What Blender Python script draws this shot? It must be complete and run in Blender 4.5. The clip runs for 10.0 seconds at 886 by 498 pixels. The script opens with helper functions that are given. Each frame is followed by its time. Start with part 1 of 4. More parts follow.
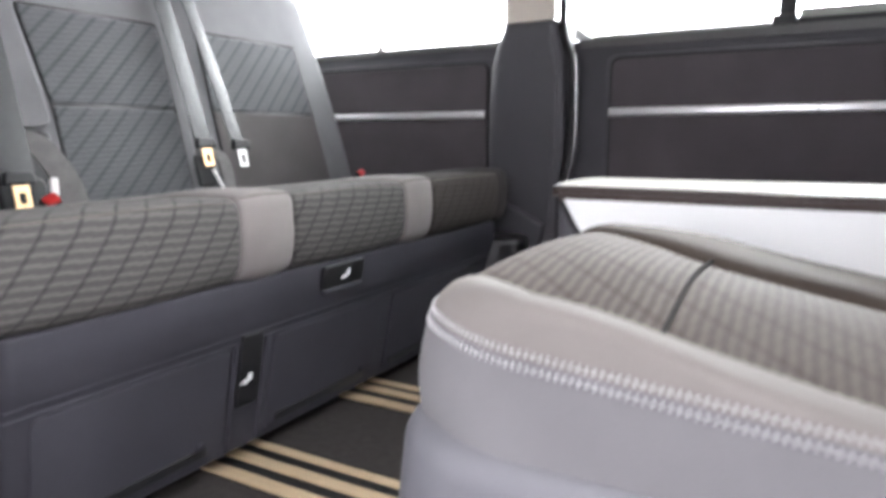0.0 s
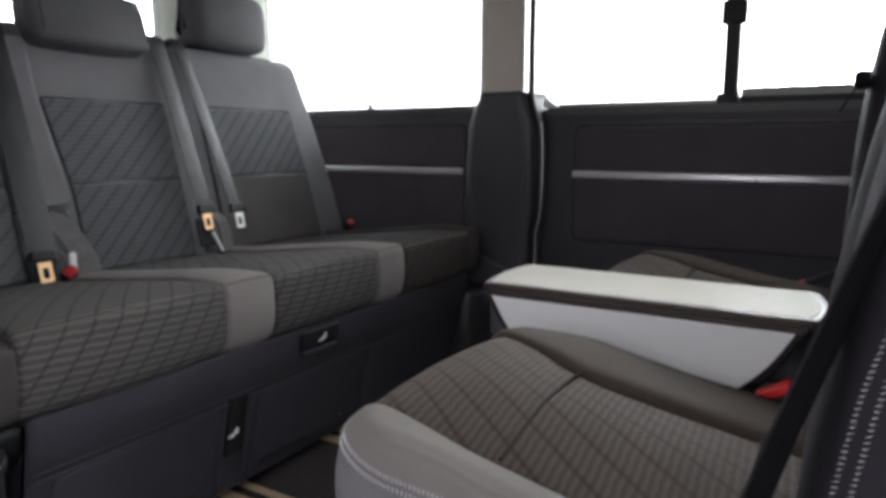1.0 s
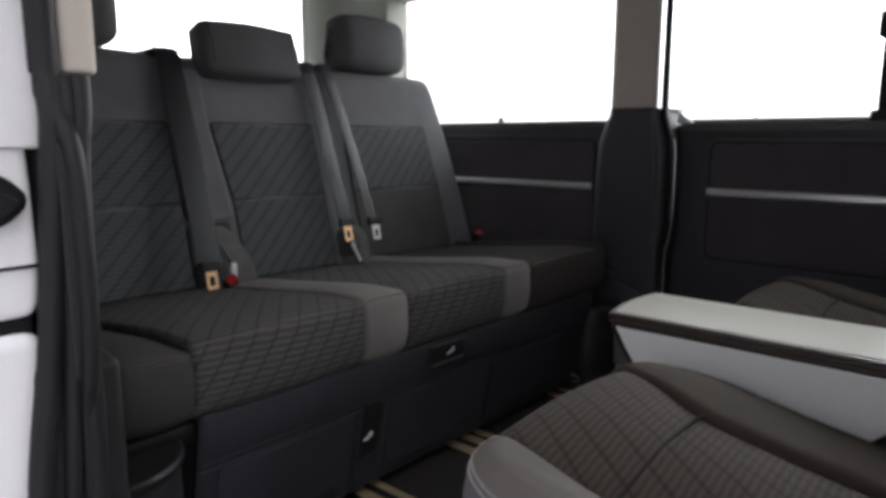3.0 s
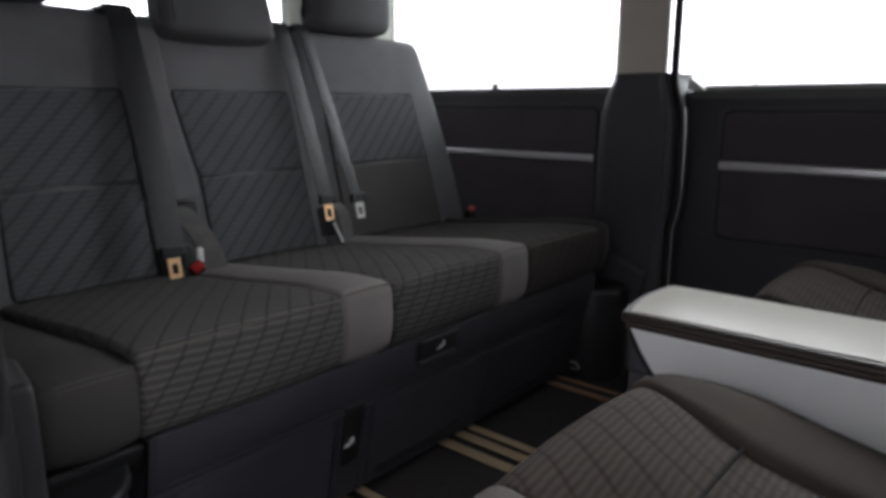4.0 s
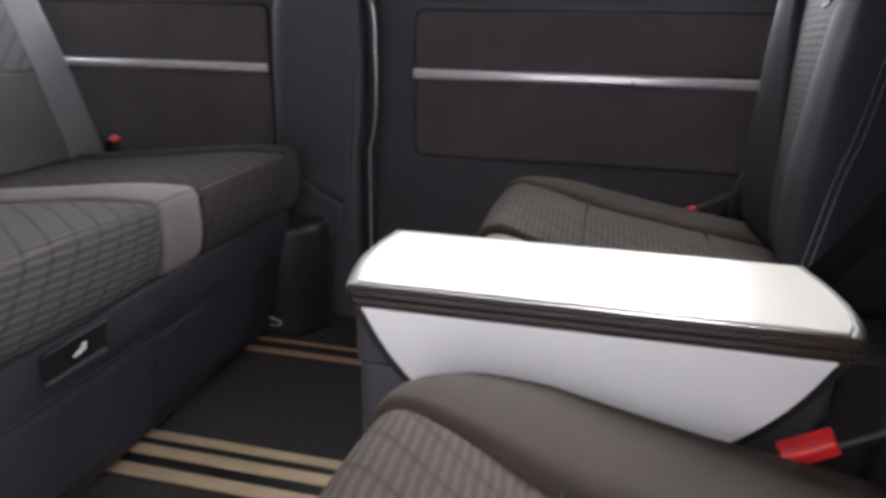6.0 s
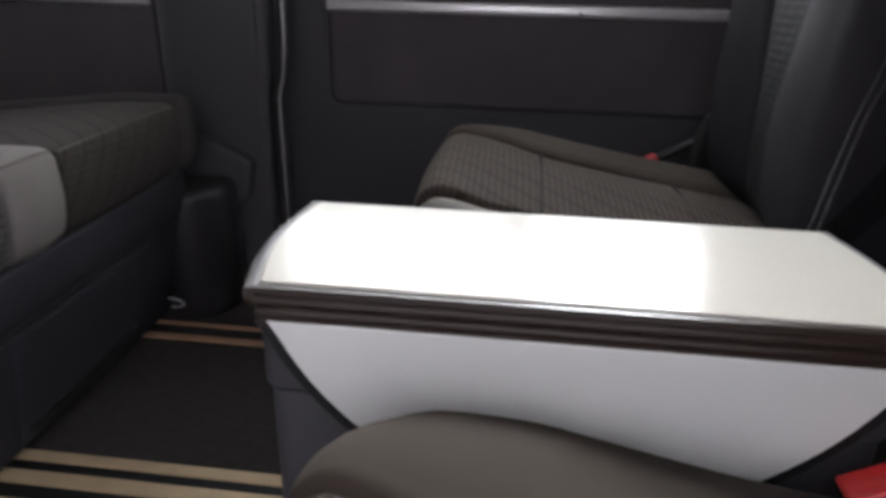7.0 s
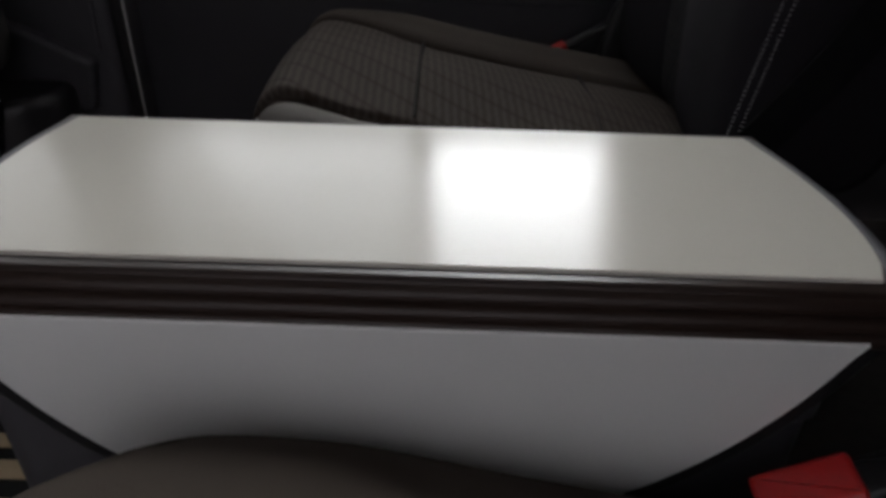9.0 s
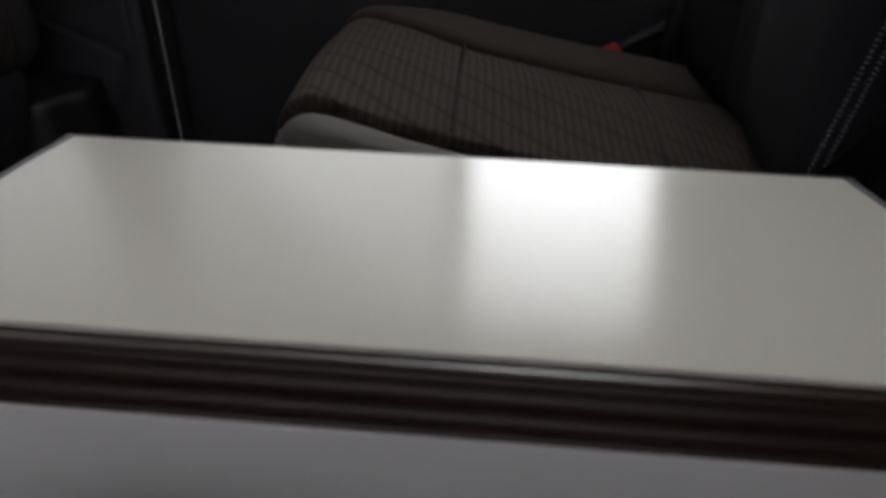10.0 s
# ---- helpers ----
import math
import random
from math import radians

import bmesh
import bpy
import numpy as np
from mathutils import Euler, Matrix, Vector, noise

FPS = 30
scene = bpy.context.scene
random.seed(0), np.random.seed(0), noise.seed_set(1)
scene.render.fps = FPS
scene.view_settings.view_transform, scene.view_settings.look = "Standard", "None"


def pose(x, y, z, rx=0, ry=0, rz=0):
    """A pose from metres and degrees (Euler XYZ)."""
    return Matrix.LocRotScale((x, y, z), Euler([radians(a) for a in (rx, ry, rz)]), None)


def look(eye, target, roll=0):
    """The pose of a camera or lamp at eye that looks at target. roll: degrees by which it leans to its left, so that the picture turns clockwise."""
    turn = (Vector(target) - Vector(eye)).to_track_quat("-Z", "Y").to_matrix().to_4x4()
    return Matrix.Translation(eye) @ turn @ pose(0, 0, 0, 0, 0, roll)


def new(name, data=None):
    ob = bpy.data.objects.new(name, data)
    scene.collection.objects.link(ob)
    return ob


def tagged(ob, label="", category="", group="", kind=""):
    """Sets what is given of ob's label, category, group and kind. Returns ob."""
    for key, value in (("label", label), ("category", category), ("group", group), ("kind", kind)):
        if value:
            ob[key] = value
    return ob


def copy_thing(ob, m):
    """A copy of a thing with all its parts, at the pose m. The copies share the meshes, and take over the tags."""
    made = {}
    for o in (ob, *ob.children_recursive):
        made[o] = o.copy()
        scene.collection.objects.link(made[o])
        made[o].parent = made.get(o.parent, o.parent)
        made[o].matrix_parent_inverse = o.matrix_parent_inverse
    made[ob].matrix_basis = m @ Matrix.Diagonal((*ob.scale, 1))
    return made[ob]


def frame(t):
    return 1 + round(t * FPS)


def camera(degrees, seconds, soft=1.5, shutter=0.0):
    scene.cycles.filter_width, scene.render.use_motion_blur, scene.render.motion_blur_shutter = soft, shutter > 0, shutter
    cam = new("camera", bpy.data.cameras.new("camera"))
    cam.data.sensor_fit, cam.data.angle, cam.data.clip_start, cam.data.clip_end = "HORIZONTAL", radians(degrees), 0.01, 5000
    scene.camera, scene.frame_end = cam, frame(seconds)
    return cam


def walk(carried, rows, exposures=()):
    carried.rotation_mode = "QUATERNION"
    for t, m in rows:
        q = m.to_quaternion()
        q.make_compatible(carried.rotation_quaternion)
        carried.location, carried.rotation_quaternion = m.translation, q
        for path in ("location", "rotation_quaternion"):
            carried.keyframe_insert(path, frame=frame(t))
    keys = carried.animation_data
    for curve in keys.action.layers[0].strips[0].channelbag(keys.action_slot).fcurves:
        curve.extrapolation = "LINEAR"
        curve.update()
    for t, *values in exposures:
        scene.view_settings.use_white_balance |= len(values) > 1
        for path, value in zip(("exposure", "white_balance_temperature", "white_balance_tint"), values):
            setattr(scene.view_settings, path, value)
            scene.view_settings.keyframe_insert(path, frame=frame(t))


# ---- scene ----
cam = camera(66.8, 10.0, soft=3.8, shutter=0.6)
PATH = [
    (0, (0.799, -0.104, 0.505), (-0.182, 1.609, 0.181), -0.1),
    (0.5, (0.882, -0.152, 0.593), (-0.097, 1.566, 0.287), -0.0),
    (1, (0.954, -0.188, 0.652), (-0.058, 1.51, 0.346), 0.1),
    (1.5, (1.0, -0.207, 0.673), (-0.117, 1.423, 0.365), -0.0),
    (2, (1.013, -0.224, 0.694), (-0.21, 1.329, 0.388), 0.0),
    (2.5, (0.993, -0.234, 0.705), (-0.298, 1.263, 0.399), 0.1),
    (2.7, (0.989, -0.237, 0.706), (-0.318, 1.246, 0.4), -0.0),
    (3.8, (0.906, -0.14, 0.72), (-0.386, 1.336, 0.33), 0.0),
    (4, (0.882, -0.113, 0.717), (-0.398, 1.367, 0.301), -0.0),
    (4.5, (0.81, -0.071, 0.699), (-0.377, 1.46, 0.204), 0.2),
    (5, (0.769, -0.042, 0.696), (-0.169, 1.636, 0.143), 0.4),
    (5.5, (0.746, 0.046, 0.689), (0.112, 1.844, 0.085), 0.4),
    (5.7, (0.737, 0.087, 0.686), (0.2, 1.912, 0.068), 0.7),
    (6.8, (0.679, 0.295, 0.665), (0.411, 2.129, -0.087), 1.2),
    (7, (0.673, 0.319, 0.648), (0.468, 2.147, -0.136), 1.3),
    (7.5, (0.676, 0.364, 0.638), (0.596, 2.155, -0.25), 1.3),
    (8, (0.698, 0.403, 0.63), (0.67, 2.161, -0.323), 1.8),
    (8.5, (0.732, 0.44, 0.615), (0.722, 2.162, -0.403), 1.7),
    (9, (0.738, 0.463, 0.608), (0.731, 2.169, -0.437), 1.8),
    (9.5, (0.736, 0.486, 0.602), (0.71, 2.177, -0.464), 1.8),
    (10, (0.735, 0.531, 0.606), (0.624, 2.213, -0.47), 1.6),
]
EXPOSURES = [(0, 7.2, 6050, 14), (0.5, 6.47, 6050, 14), (1, 5.6, 6050, 14), (1.5, 5.13, 6100, 14), (2, 4.83, 6100, 14), (2.7, 4.85, 6100, 14), (4, 4.85, 6020, 14), (4.5, 5.6, 6030, 16), (5, 6.05, 6080, 18), (5.7, 6.42, 6130, 19), (6.8, 6.05, 6080, 18), (7, 5.92, 6110, 17), (7.5, 5.28, 6160, 15), (8.5, 4.66, 6210, 15), (9.4, 4.43, 6210, 16), (10, 4.43, 6210, 16)]
walk(cam, [(t, look(eye, target, roll)) for t, eye, target, roll in PATH], EXPOSURES)

# ---- daylight: a bright overcast sky ----
world = bpy.data.worlds.new("overcast_sky")
scene.world = world
world.use_nodes = True
wn = world.node_tree.nodes
sky = wn.new("ShaderNodeTexSky")
sky.sky_type, sky.sun_disc = "NISHITA", False
sky.sun_elevation, sky.sun_rotation = radians(12), radians(6)
sky.dust_density, sky.air_density = 0.2, 6.0
pale = wn.new("ShaderNodeHueSaturation")
pale.inputs["Saturation"].default_value = 0.10
world.node_tree.links.new(sky.outputs[0], pale.inputs["Color"])
world.node_tree.links.new(pale.outputs[0], wn["Background"].inputs["Color"])
wn["Background"].inputs["Strength"].default_value = 0.115
sun_data = bpy.data.lights.new("sun", "SUN")
sun_data.energy, sun_data.angle, sun_data.color = 0.50, radians(56), (1.0, 0.97, 0.93)
sun = new("sun", sun_data)
sun.matrix_world = look((0.4 + 1.02, 0.8 + 9.73, 2.08), (0.4, 0.8, 0))


# ---- materials ----
def material(name, base, rough=0.6, metal=0.0, vary=0.12, scale=8.0, grain=400.0, bump=0.15, spec=0.5, sheen=0.0, coat=0.0):
    """A plain surface with broad mottling, fine grain and slight relief."""
    m = bpy.data.materials.new(name)
    m.use_nodes = True
    n, l = m.node_tree.nodes, m.node_tree.links
    b = n["Principled BSDF"]
    tc = n.new("ShaderNodeTexCoord")
    big, fine = n.new("ShaderNodeTexNoise"), n.new("ShaderNodeTexNoise")
    big.inputs["Scale"].default_value, big.inputs["Detail"].default_value = scale, 4
    fine.inputs["Scale"].default_value, fine.inputs["Detail"].default_value = grain, 2
    for t in (big, fine):
        l.new(tc.outputs["Object"], t.inputs["Vector"])
    mix = n.new("ShaderNodeMath")
    mix.operation = "MULTIPLY_ADD"
    l.new(fine.outputs[0], mix.inputs[0])
    mix.inputs[1].default_value = 0.5
    l.new(big.outputs[0], mix.inputs[2])
    ramp = n.new("ShaderNodeValToRGB")
    ramp.color_ramp.elements[0].position, ramp.color_ramp.elements[1].position = 0.4, 1.1 if vary < 0 else 1.0
    ramp.color_ramp.elements[0].color = (*[c * (1 - vary) for c in base], 1)
    ramp.color_ramp.elements[1].color = (*[min(1, c * (1 + vary)) for c in base], 1)
    l.new(mix.outputs[0], ramp.inputs[0])
    l.new(ramp.outputs[0], b.inputs["Base Color"])
    rr = n.new("ShaderNodeMapRange")
    rr.inputs["To Min"].default_value, rr.inputs["To Max"].default_value = max(0.02, rough - 0.08), min(1, rough + 0.08)
    l.new(big.outputs[0], rr.inputs["Value"])
    l.new(rr.outputs[0], b.inputs["Roughness"])
    b.inputs["Metallic"].default_value = metal
    b.inputs["Specular IOR Level"].default_value = spec
    b.inputs["Sheen Weight"].default_value = sheen
    b.inputs["Coat Weight"].default_value = coat
    if bump:
        bp = n.new("ShaderNodeBump")
        bp.inputs["Strength"].default_value, bp.inputs["Distance"].default_value = bump, 0.001
        l.new(fine.outputs[0], bp.inputs["Height"])
        l.new(bp.outputs[0], b.inputs["Normal"])
    return m


def patterned(name, ground, bar, line, pitch=0.0105, column=0.034, slant=0.55, blur=0.12, step=0.14, dashed=True, cut=0.07, wide=0.25):
    """Woven upholstery: short raised bars in rows, cut by thin slanting dark lines. The weave follows the cloth (UV in metres)."""
    m = bpy.data.materials.new(name)
    m.use_nodes = True
    n, l = m.node_tree.nodes, m.node_tree.links
    b = n["Principled BSDF"]

    def math_node(op, a, c=None):
        k = n.new("ShaderNodeMath")
        k.operation = op
        for i, v in enumerate((a, c)):
            if v is None:
                continue
            if isinstance(v, (int, float)):
                k.inputs[i].default_value = v
            else:
                l.new(v, k.inputs[i])
        return k.outputs[0]

    uv = n.new("ShaderNodeUVMap")
    sep = n.new("ShaderNodeSeparateXYZ")
    l.new(uv.outputs[0], sep.inputs[0])
    u, v = sep.outputs[0], sep.outputs[1]
    col = math_node("DIVIDE", math_node("ADD", u, math_node("MULTIPLY", v, slant)), column)
    fc = math_node("FRACT", col)
    shift = math_node("MULTIPLY", math_node("FLOOR", col), step)
    fr = math_node("FRACT", math_node("ADD", math_node("DIVIDE", v, pitch), shift))

    def band(f, centre, half):
        r = n.new("ShaderNodeMapRange")
        r.interpolation_type = "SMOOTHSTEP"
        d = math_node("ABSOLUTE", math_node("SUBTRACT", f, centre))
        l.new(d, r.inputs["Value"])
        r.inputs["From Min"].default_value, r.inputs["From Max"].default_value = half - blur, half + blur
        r.inputs["To Min"].default_value, r.inputs["To Max"].default_value = 1, 0
        return r.outputs[0]

    bars, lines = band(fr, 0.5, wide), band(fc, 0.5, cut)
    if dashed:
        lines = math_node("MULTIPLY", lines, math_node("SUBTRACT", 1.0, math_node("MULTIPLY", bars, 0.6)))
    tc = n.new("ShaderNodeTexCoord")
    no = n.new("ShaderNodeTexNoise")
    no.inputs["Scale"].default_value, no.inputs["Detail"].default_value = 14, 6
    l.new(tc.outputs["Object"], no.inputs["Vector"])
    thread = n.new("ShaderNodeTexNoise")
    thread.inputs["Scale"].default_value = 900
    l.new(tc.outputs["Object"], thread.inputs["Vector"])
    c1, c2, c3 = (n.new("ShaderNodeMixRGB") for _ in range(3))
    c1.inputs[1].default_value, c1.inputs[2].default_value = (*ground, 1), (*bar, 1)
    l.new(bars, c1.inputs[0])
    l.new(lines, c2.inputs[0])
    l.new(c1.outputs[0], c2.inputs[1])
    c2.inputs[2].default_value = (*line, 1)
    c3.blend_type = "MULTIPLY"
    c3.inputs[0].default_value = 0.45
    l.new(c2.outputs[0], c3.inputs[1])
    g = n.new("ShaderNodeMapRange")
    g.inputs["To Min"].default_value, g.inputs["To Max"].default_value = 0.5, 1.5
    l.new(math_node("MULTIPLY", math_node("ADD", no.outputs[0], thread.outputs[0]), 0.5), g.inputs["Value"])
    l.new(g.outputs[0], c3.inputs[2])
    l.new(c3.outputs[0], b.inputs["Base Color"])
    b.inputs["Roughness"].default_value = 0.9
    b.inputs["Specular IOR Level"].default_value = 0.2
    bp = n.new("ShaderNodeBump")
    bp.inputs["Strength"].default_value, bp.inputs["Distance"].default_value = 0.5, 0.0012
    l.new(math_node("SUBTRACT", math_node("MULTIPLY", bars, 0.6), lines), bp.inputs["Height"])
    l.new(bp.outputs[0], b.inputs["Normal"])
    return m


def glass(name, tint):
    m = bpy.data.materials.new(name)
    m.use_nodes = True
    n, l = m.node_tree.nodes, m.node_tree.links
    n.remove(n["Principled BSDF"])
    t, g, mx = (n.new(k) for k in ("ShaderNodeBsdfTransparent", "ShaderNodeBsdfGlossy", "ShaderNodeMixShader"))
    t.inputs[0].default_value = (*tint, 1)
    g.inputs["Roughness"].default_value = 0.02
    mx.inputs[0].default_value = 0.04
    l.new(t.outputs[0], mx.inputs[1])
    l.new(g.outputs[0], mx.inputs[2])
    l.new(mx.outputs[0], n["Material Output"].inputs[0])
    return m


M_CLOTH = material("plain_grey_cloth", (0.152, 0.151, 0.156), 0.92, vary=0.18, grain=1200, bump=0.35, spec=0.2)
M_HEAD = material("slate_headrest_cloth", (0.100, 0.099, 0.102), 0.75, vary=0.16, grain=1200, bump=0.3, spec=0.3)
M_BAND = material("pale_grey_cloth", (0.175, 0.160, 0.153), 0.9, vary=0.15, grain=1200, bump=0.35, spec=0.2)
# Inner bolster cloth: brown-grey, darkened by the shade on that side.
M_INNERSHADE = material("shaded_brown_grey_cloth", (0.039, 0.030, 0.024), 0.92, vary=0.16, grain=1200, bump=0.35, spec=0.2)
M_WEAVE = patterned("woven_bench_cloth", (0.054, 0.051, 0.049), (0.090, 0.085, 0.080), (0.025, 0.025, 0.024), column=0.040, slant=-0.74, blur=0.08, dashed=False, cut=0.045, wide=0.20)
M_WEAVEB = patterned("woven_backrest_cloth", (0.092, 0.096, 0.101), (0.108, 0.112, 0.117), (0.064, 0.067, 0.071), column=0.043, slant=1.05, blur=0.10, dashed=False, cut=0.10)
M_SEATSD = material("grey_seat_side_cloth", (0.110, 0.100, 0.093), 0.9, vary=0.15, grain=1200, bump=0.35, spec=0.2)
M_SIDECL = material("slate_seat_side_cloth", (0.090, 0.087, 0.090), 0.9, vary=0.15, grain=1200, bump=0.35, spec=0.2)
M_PLAINDK = material("plain_charcoal_cloth", (0.086, 0.080, 0.079), 0.92, vary=0.16, grain=1200, bump=0.35, spec=0.2)
# Bench weave again, browner and darkened: the far cushion's shade is in the colour.
M_FARSHADE = patterned("shaded_brown_cushion_weave", (0.039, 0.033, 0.030), (0.044, 0.038, 0.034), (0.022, 0.019, 0.017), column=0.040, slant=-0.74, blur=0.08, dashed=False, cut=0.05)
# Plain cloth with the shade at the bench ends mixed into it.
M_ENDSHADE = material("shaded_end_cushion_cloth", (0.038, 0.035, 0.034), 0.92, vary=0.18, grain=1200, bump=0.35, spec=0.2)
M_RIB = patterned("woven_seat_cloth", (0.038, 0.029, 0.024), (0.058, 0.046, 0.039), (0.022, 0.012, 0.009), pitch=0.0086, column=0.042, slant=0.6, blur=0.11, step=0.14, dashed=False, cut=0.035)
# Seat weave darkened for the backs; their shade sits in the colour.
M_RIBSHADE = patterned("shaded_seat_back_weave", (0.011, 0.0105, 0.012), (0.0125, 0.012, 0.0135), (0.010, 0.0095, 0.011), slant=0.6, blur=0.08)
M_PLASTIC = material("charcoal_plastic", (0.046, 0.0445, 0.050), 0.55, vary=0.15, grain=700, bump=0.25)
M_SKIRT = material("slate_grey_plastic", (0.034, 0.033, 0.040), 0.7, vary=0.2, grain=700, bump=0.25, spec=0.15)
M_SIDE = material("grey_seat_side_plastic", (0.056, 0.055, 0.062), 0.55, vary=0.1, grain=700, bump=0.2)
M_PANEL = material("black_brown_panel_cloth", (0.070, 0.0615, 0.066), 0.85, vary=0.2, grain=900, bump=0.3, spec=0.3)
M_BLACK = material("black_plastic", (0.010, 0.010, 0.011), 0.45, vary=0.1, bump=0.1, spec=0.3)
M_RUBBER = material("black_rubber", (0.010, 0.009, 0.010), 0.55, vary=0.2, scale=20, bump=0.15, spec=0.3)
M_FOOT = material("glossy_black_plastic", (0.016, 0.015, 0.017), 0.35, vary=0.1, bump=0.05)
M_CHROME = material("brushed_aluminium", (0.76, 0.755, 0.76), 0.30, metal=0.6, vary=0.06, bump=0.05)
M_RAIL = material("anodised_rail", (0.55, 0.42, 0.27), 0.45, metal=0.35, vary=0.12, scale=30, bump=0.1)
M_RAILB = material("bronze_rail_edge", (0.45, 0.27, 0.17), 0.42, metal=0.35, vary=0.15, scale=30, bump=0.1)
M_CARPET = material("dark_carpet", (0.038, 0.034, 0.032), 1.0, vary=0.28, scale=70, grain=900, bump=1.0, spec=0.1)
M_WHITE = material("white_laminate", (0.46, 0.443, 0.398), 0.18, vary=0.03, scale=6, grain=500, bump=0.03, spec=0.09)
M_LEAF = material("pale_grey_laminate", (0.62, 0.63, 0.618), 0.35, vary=0.03, scale=6, grain=500, bump=0.03)
M_TRIM = material("dark_brown_edge_trim", (0.022, 0.013, 0.010), 0.38, vary=0.12, scale=12, bump=0.05, spec=0.3)
M_BEIGE = material("beige_pillar_trim", (0.52, 0.47, 0.41), 0.8, vary=0.06, grain=900, bump=0.2)
M_LINER = material("pale_roof_lining", (0.76, 0.74, 0.71), 0.9, vary=0.05, grain=900, bump=0.3)
M_BELT = material("black_belt_webbing", (0.011, 0.011, 0.012), 0.8, vary=0.25, scale=60, grain=1500, bump=0.5, spec=0.05)
M_BELTG = material("grey_belt_webbing", (0.016, 0.0162, 0.018), 0.37, vary=0.25, scale=60, grain=1500, bump=0.4, spec=0.36)
M_STRAP = material("grey_buckle_webbing", (0.155, 0.150, 0.148), 0.7, vary=0.2, scale=60, grain=1500, bump=0.5, spec=0.2)
# Back cloth taken near black, with the shade on the seat backs included.
M_BACKSHADE = material("shaded_black_grey_seat_cloth", (0.0195, 0.018, 0.021), 0.95, vary=0.18, grain=1200, bump=0.35, spec=0.06)
M_STEEL = material("polished_steel", (0.75, 0.74, 0.73), 0.38, metal=0.6, vary=0.06, bump=0.0)
M_DULL = material("dull_steel", (0.40, 0.40, 0.40), 0.45, metal=0.5, vary=0.06, bump=0.0)
# Steel tongues: the warm reflected glow is painted as base colour.
M_WARMGLOW = material("latch_steel_with_painted_glow", (0.95, 0.62, 0.34), 0.4, metal=0.5, vary=0.06, bump=0.0)
M_RED = material("red_button_plastic", (0.50, 0.018, 0.018), 0.35, vary=0.1, bump=0.05)
M_WHITEPL = material("white_print", (0.78, 0.78, 0.78), 0.5, vary=0.03, bump=0.0)
M_THREAD = material("pale_thread", (0.29, 0.284, 0.288), 0.8, vary=0.1, bump=0.1)
M_THREADDK = material("dull_grey_thread", (0.34, 0.335, 0.34), 0.8, vary=0.1, bump=0.1)
M_WELT = material("grey_brown_welt", (0.105, 0.095, 0.085), 0.9, vary=0.1, bump=0.1, spec=0.1)
M_SEAM = material("dark_seam_thread", (0.036, 0.034, 0.033), 1.0, vary=0.1, bump=0.1, spec=0.0)
M_PAINT = material("white_car_paint", (0.88, 0.88, 0.89), 0.18, vary=0.02, bump=0.0, coat=0.8)
M_SILL = material("grey_green_window_frame", (0.26, 0.27, 0.24), 0.4, vary=0.1, bump=0.1)
M_CLIP = material("pale_clip_plastic", (0.62, 0.64, 0.63), 0.4, vary=0.05, bump=0.0)
M_POST = material("pale_green_grey_lining", (0.56, 0.58, 0.51), 0.8, vary=0.06, grain=900, bump=0.2)
M_LEDGE = material("grey_ledge_plastic", (0.075, 0.075, 0.072), 0.5, vary=0.1, grain=700, bump=0.2)
M_GROUND = material("grey_asphalt", (0.12, 0.12, 0.124), 0.85, vary=0.15, scale=0.6, grain=60, bump=0.3)
# For the added wall that dims the door side.
M_SKYBLOCK = material("grey_blocker_surface", (0.092, 0.0925, 0.096), 0.9, vary=0.15, scale=1.5, grain=80, bump=0.4)
M_TINT = glass("tinted_glass", (0.48, 0.494, 0.49))
M_DARKTINT = glass("privacy_glass", (0.74, 0.76, 0.755))
M_SMOKE = glass("smoked_glass", (0.18, 0.19, 0.19))
M_CLEAR = glass("clear_glass", (0.92, 0.95, 0.94))

# ---- shape helpers ----


def finish(name, bm, mat):
    bmesh.ops.recalc_face_normals(bm, faces=bm.faces)
    me = bpy.data.meshes.new(name)
    bm.to_mesh(me)
    bm.free()
    me.materials.append(mat)
    return me


def root_of(ob):
    while ob.parent:
        ob = ob.parent
    return ob


def part(name, bm, mat, parent=None, label="", smooth=True):
    """One mesh, given in world metres, as a part of a thing (or of a part) or as a thing of its own."""
    if parent is not None:
        bmesh.ops.translate(bm, verts=bm.verts, vec=-root_of(parent).location)
    me = finish(name, bm, mat)
    if smooth:
        me.set_sharp_from_angle(angle=radians(42))
    me.polygons.foreach_set("use_smooth", [smooth and len(p.vertices) <= 4 for p in me.polygons])   # end caps stay flat
    ob = new(name, me)
    ob.parent = parent
    if label:
        ob["label"] = label
    return ob


def thing(name, x, y, z, label, category, group="", kind=""):
    ob = new(name)
    ob.location = (x, y, z)
    ob.empty_display_size = 0.05
    return tagged(ob, label, category, group, kind)


def rounded(pts, r, n=5):
    """A closed outline with its corners rounded; r is one radius or one for each corner."""
    out, k = [], len(pts)
    rs = r if isinstance(r, (list, tuple)) else [r] * k
    for i in range(k):
        a, b, c = Vector(pts[i - 1]), Vector(pts[i]), Vector(pts[(i + 1) % k])
        if rs[i] <= 0:
            out.append(tuple(b))
            continue
        d0, d1 = a - b, c - b
        q = min(rs[i], d0.length * 0.49, d1.length * 0.49)
        s, e = b + d0.normalized() * q, b + d1.normalized() * q
        for j in range(n + 1):
            t = j / n
            out.append(tuple(s * (1 - t) ** 2 + b * 2 * t * (1 - t) + e * t * t))
    return out


def dense(pts, step):
    out = []
    for i, p in enumerate(pts):
        q = pts[(i + 1) % len(pts)]
        a, b = Vector(p), Vector(q)
        m = max(1, int((b - a).length / step))
        out += [tuple(a.lerp(b, j / m)) for j in range(m)]
    return out


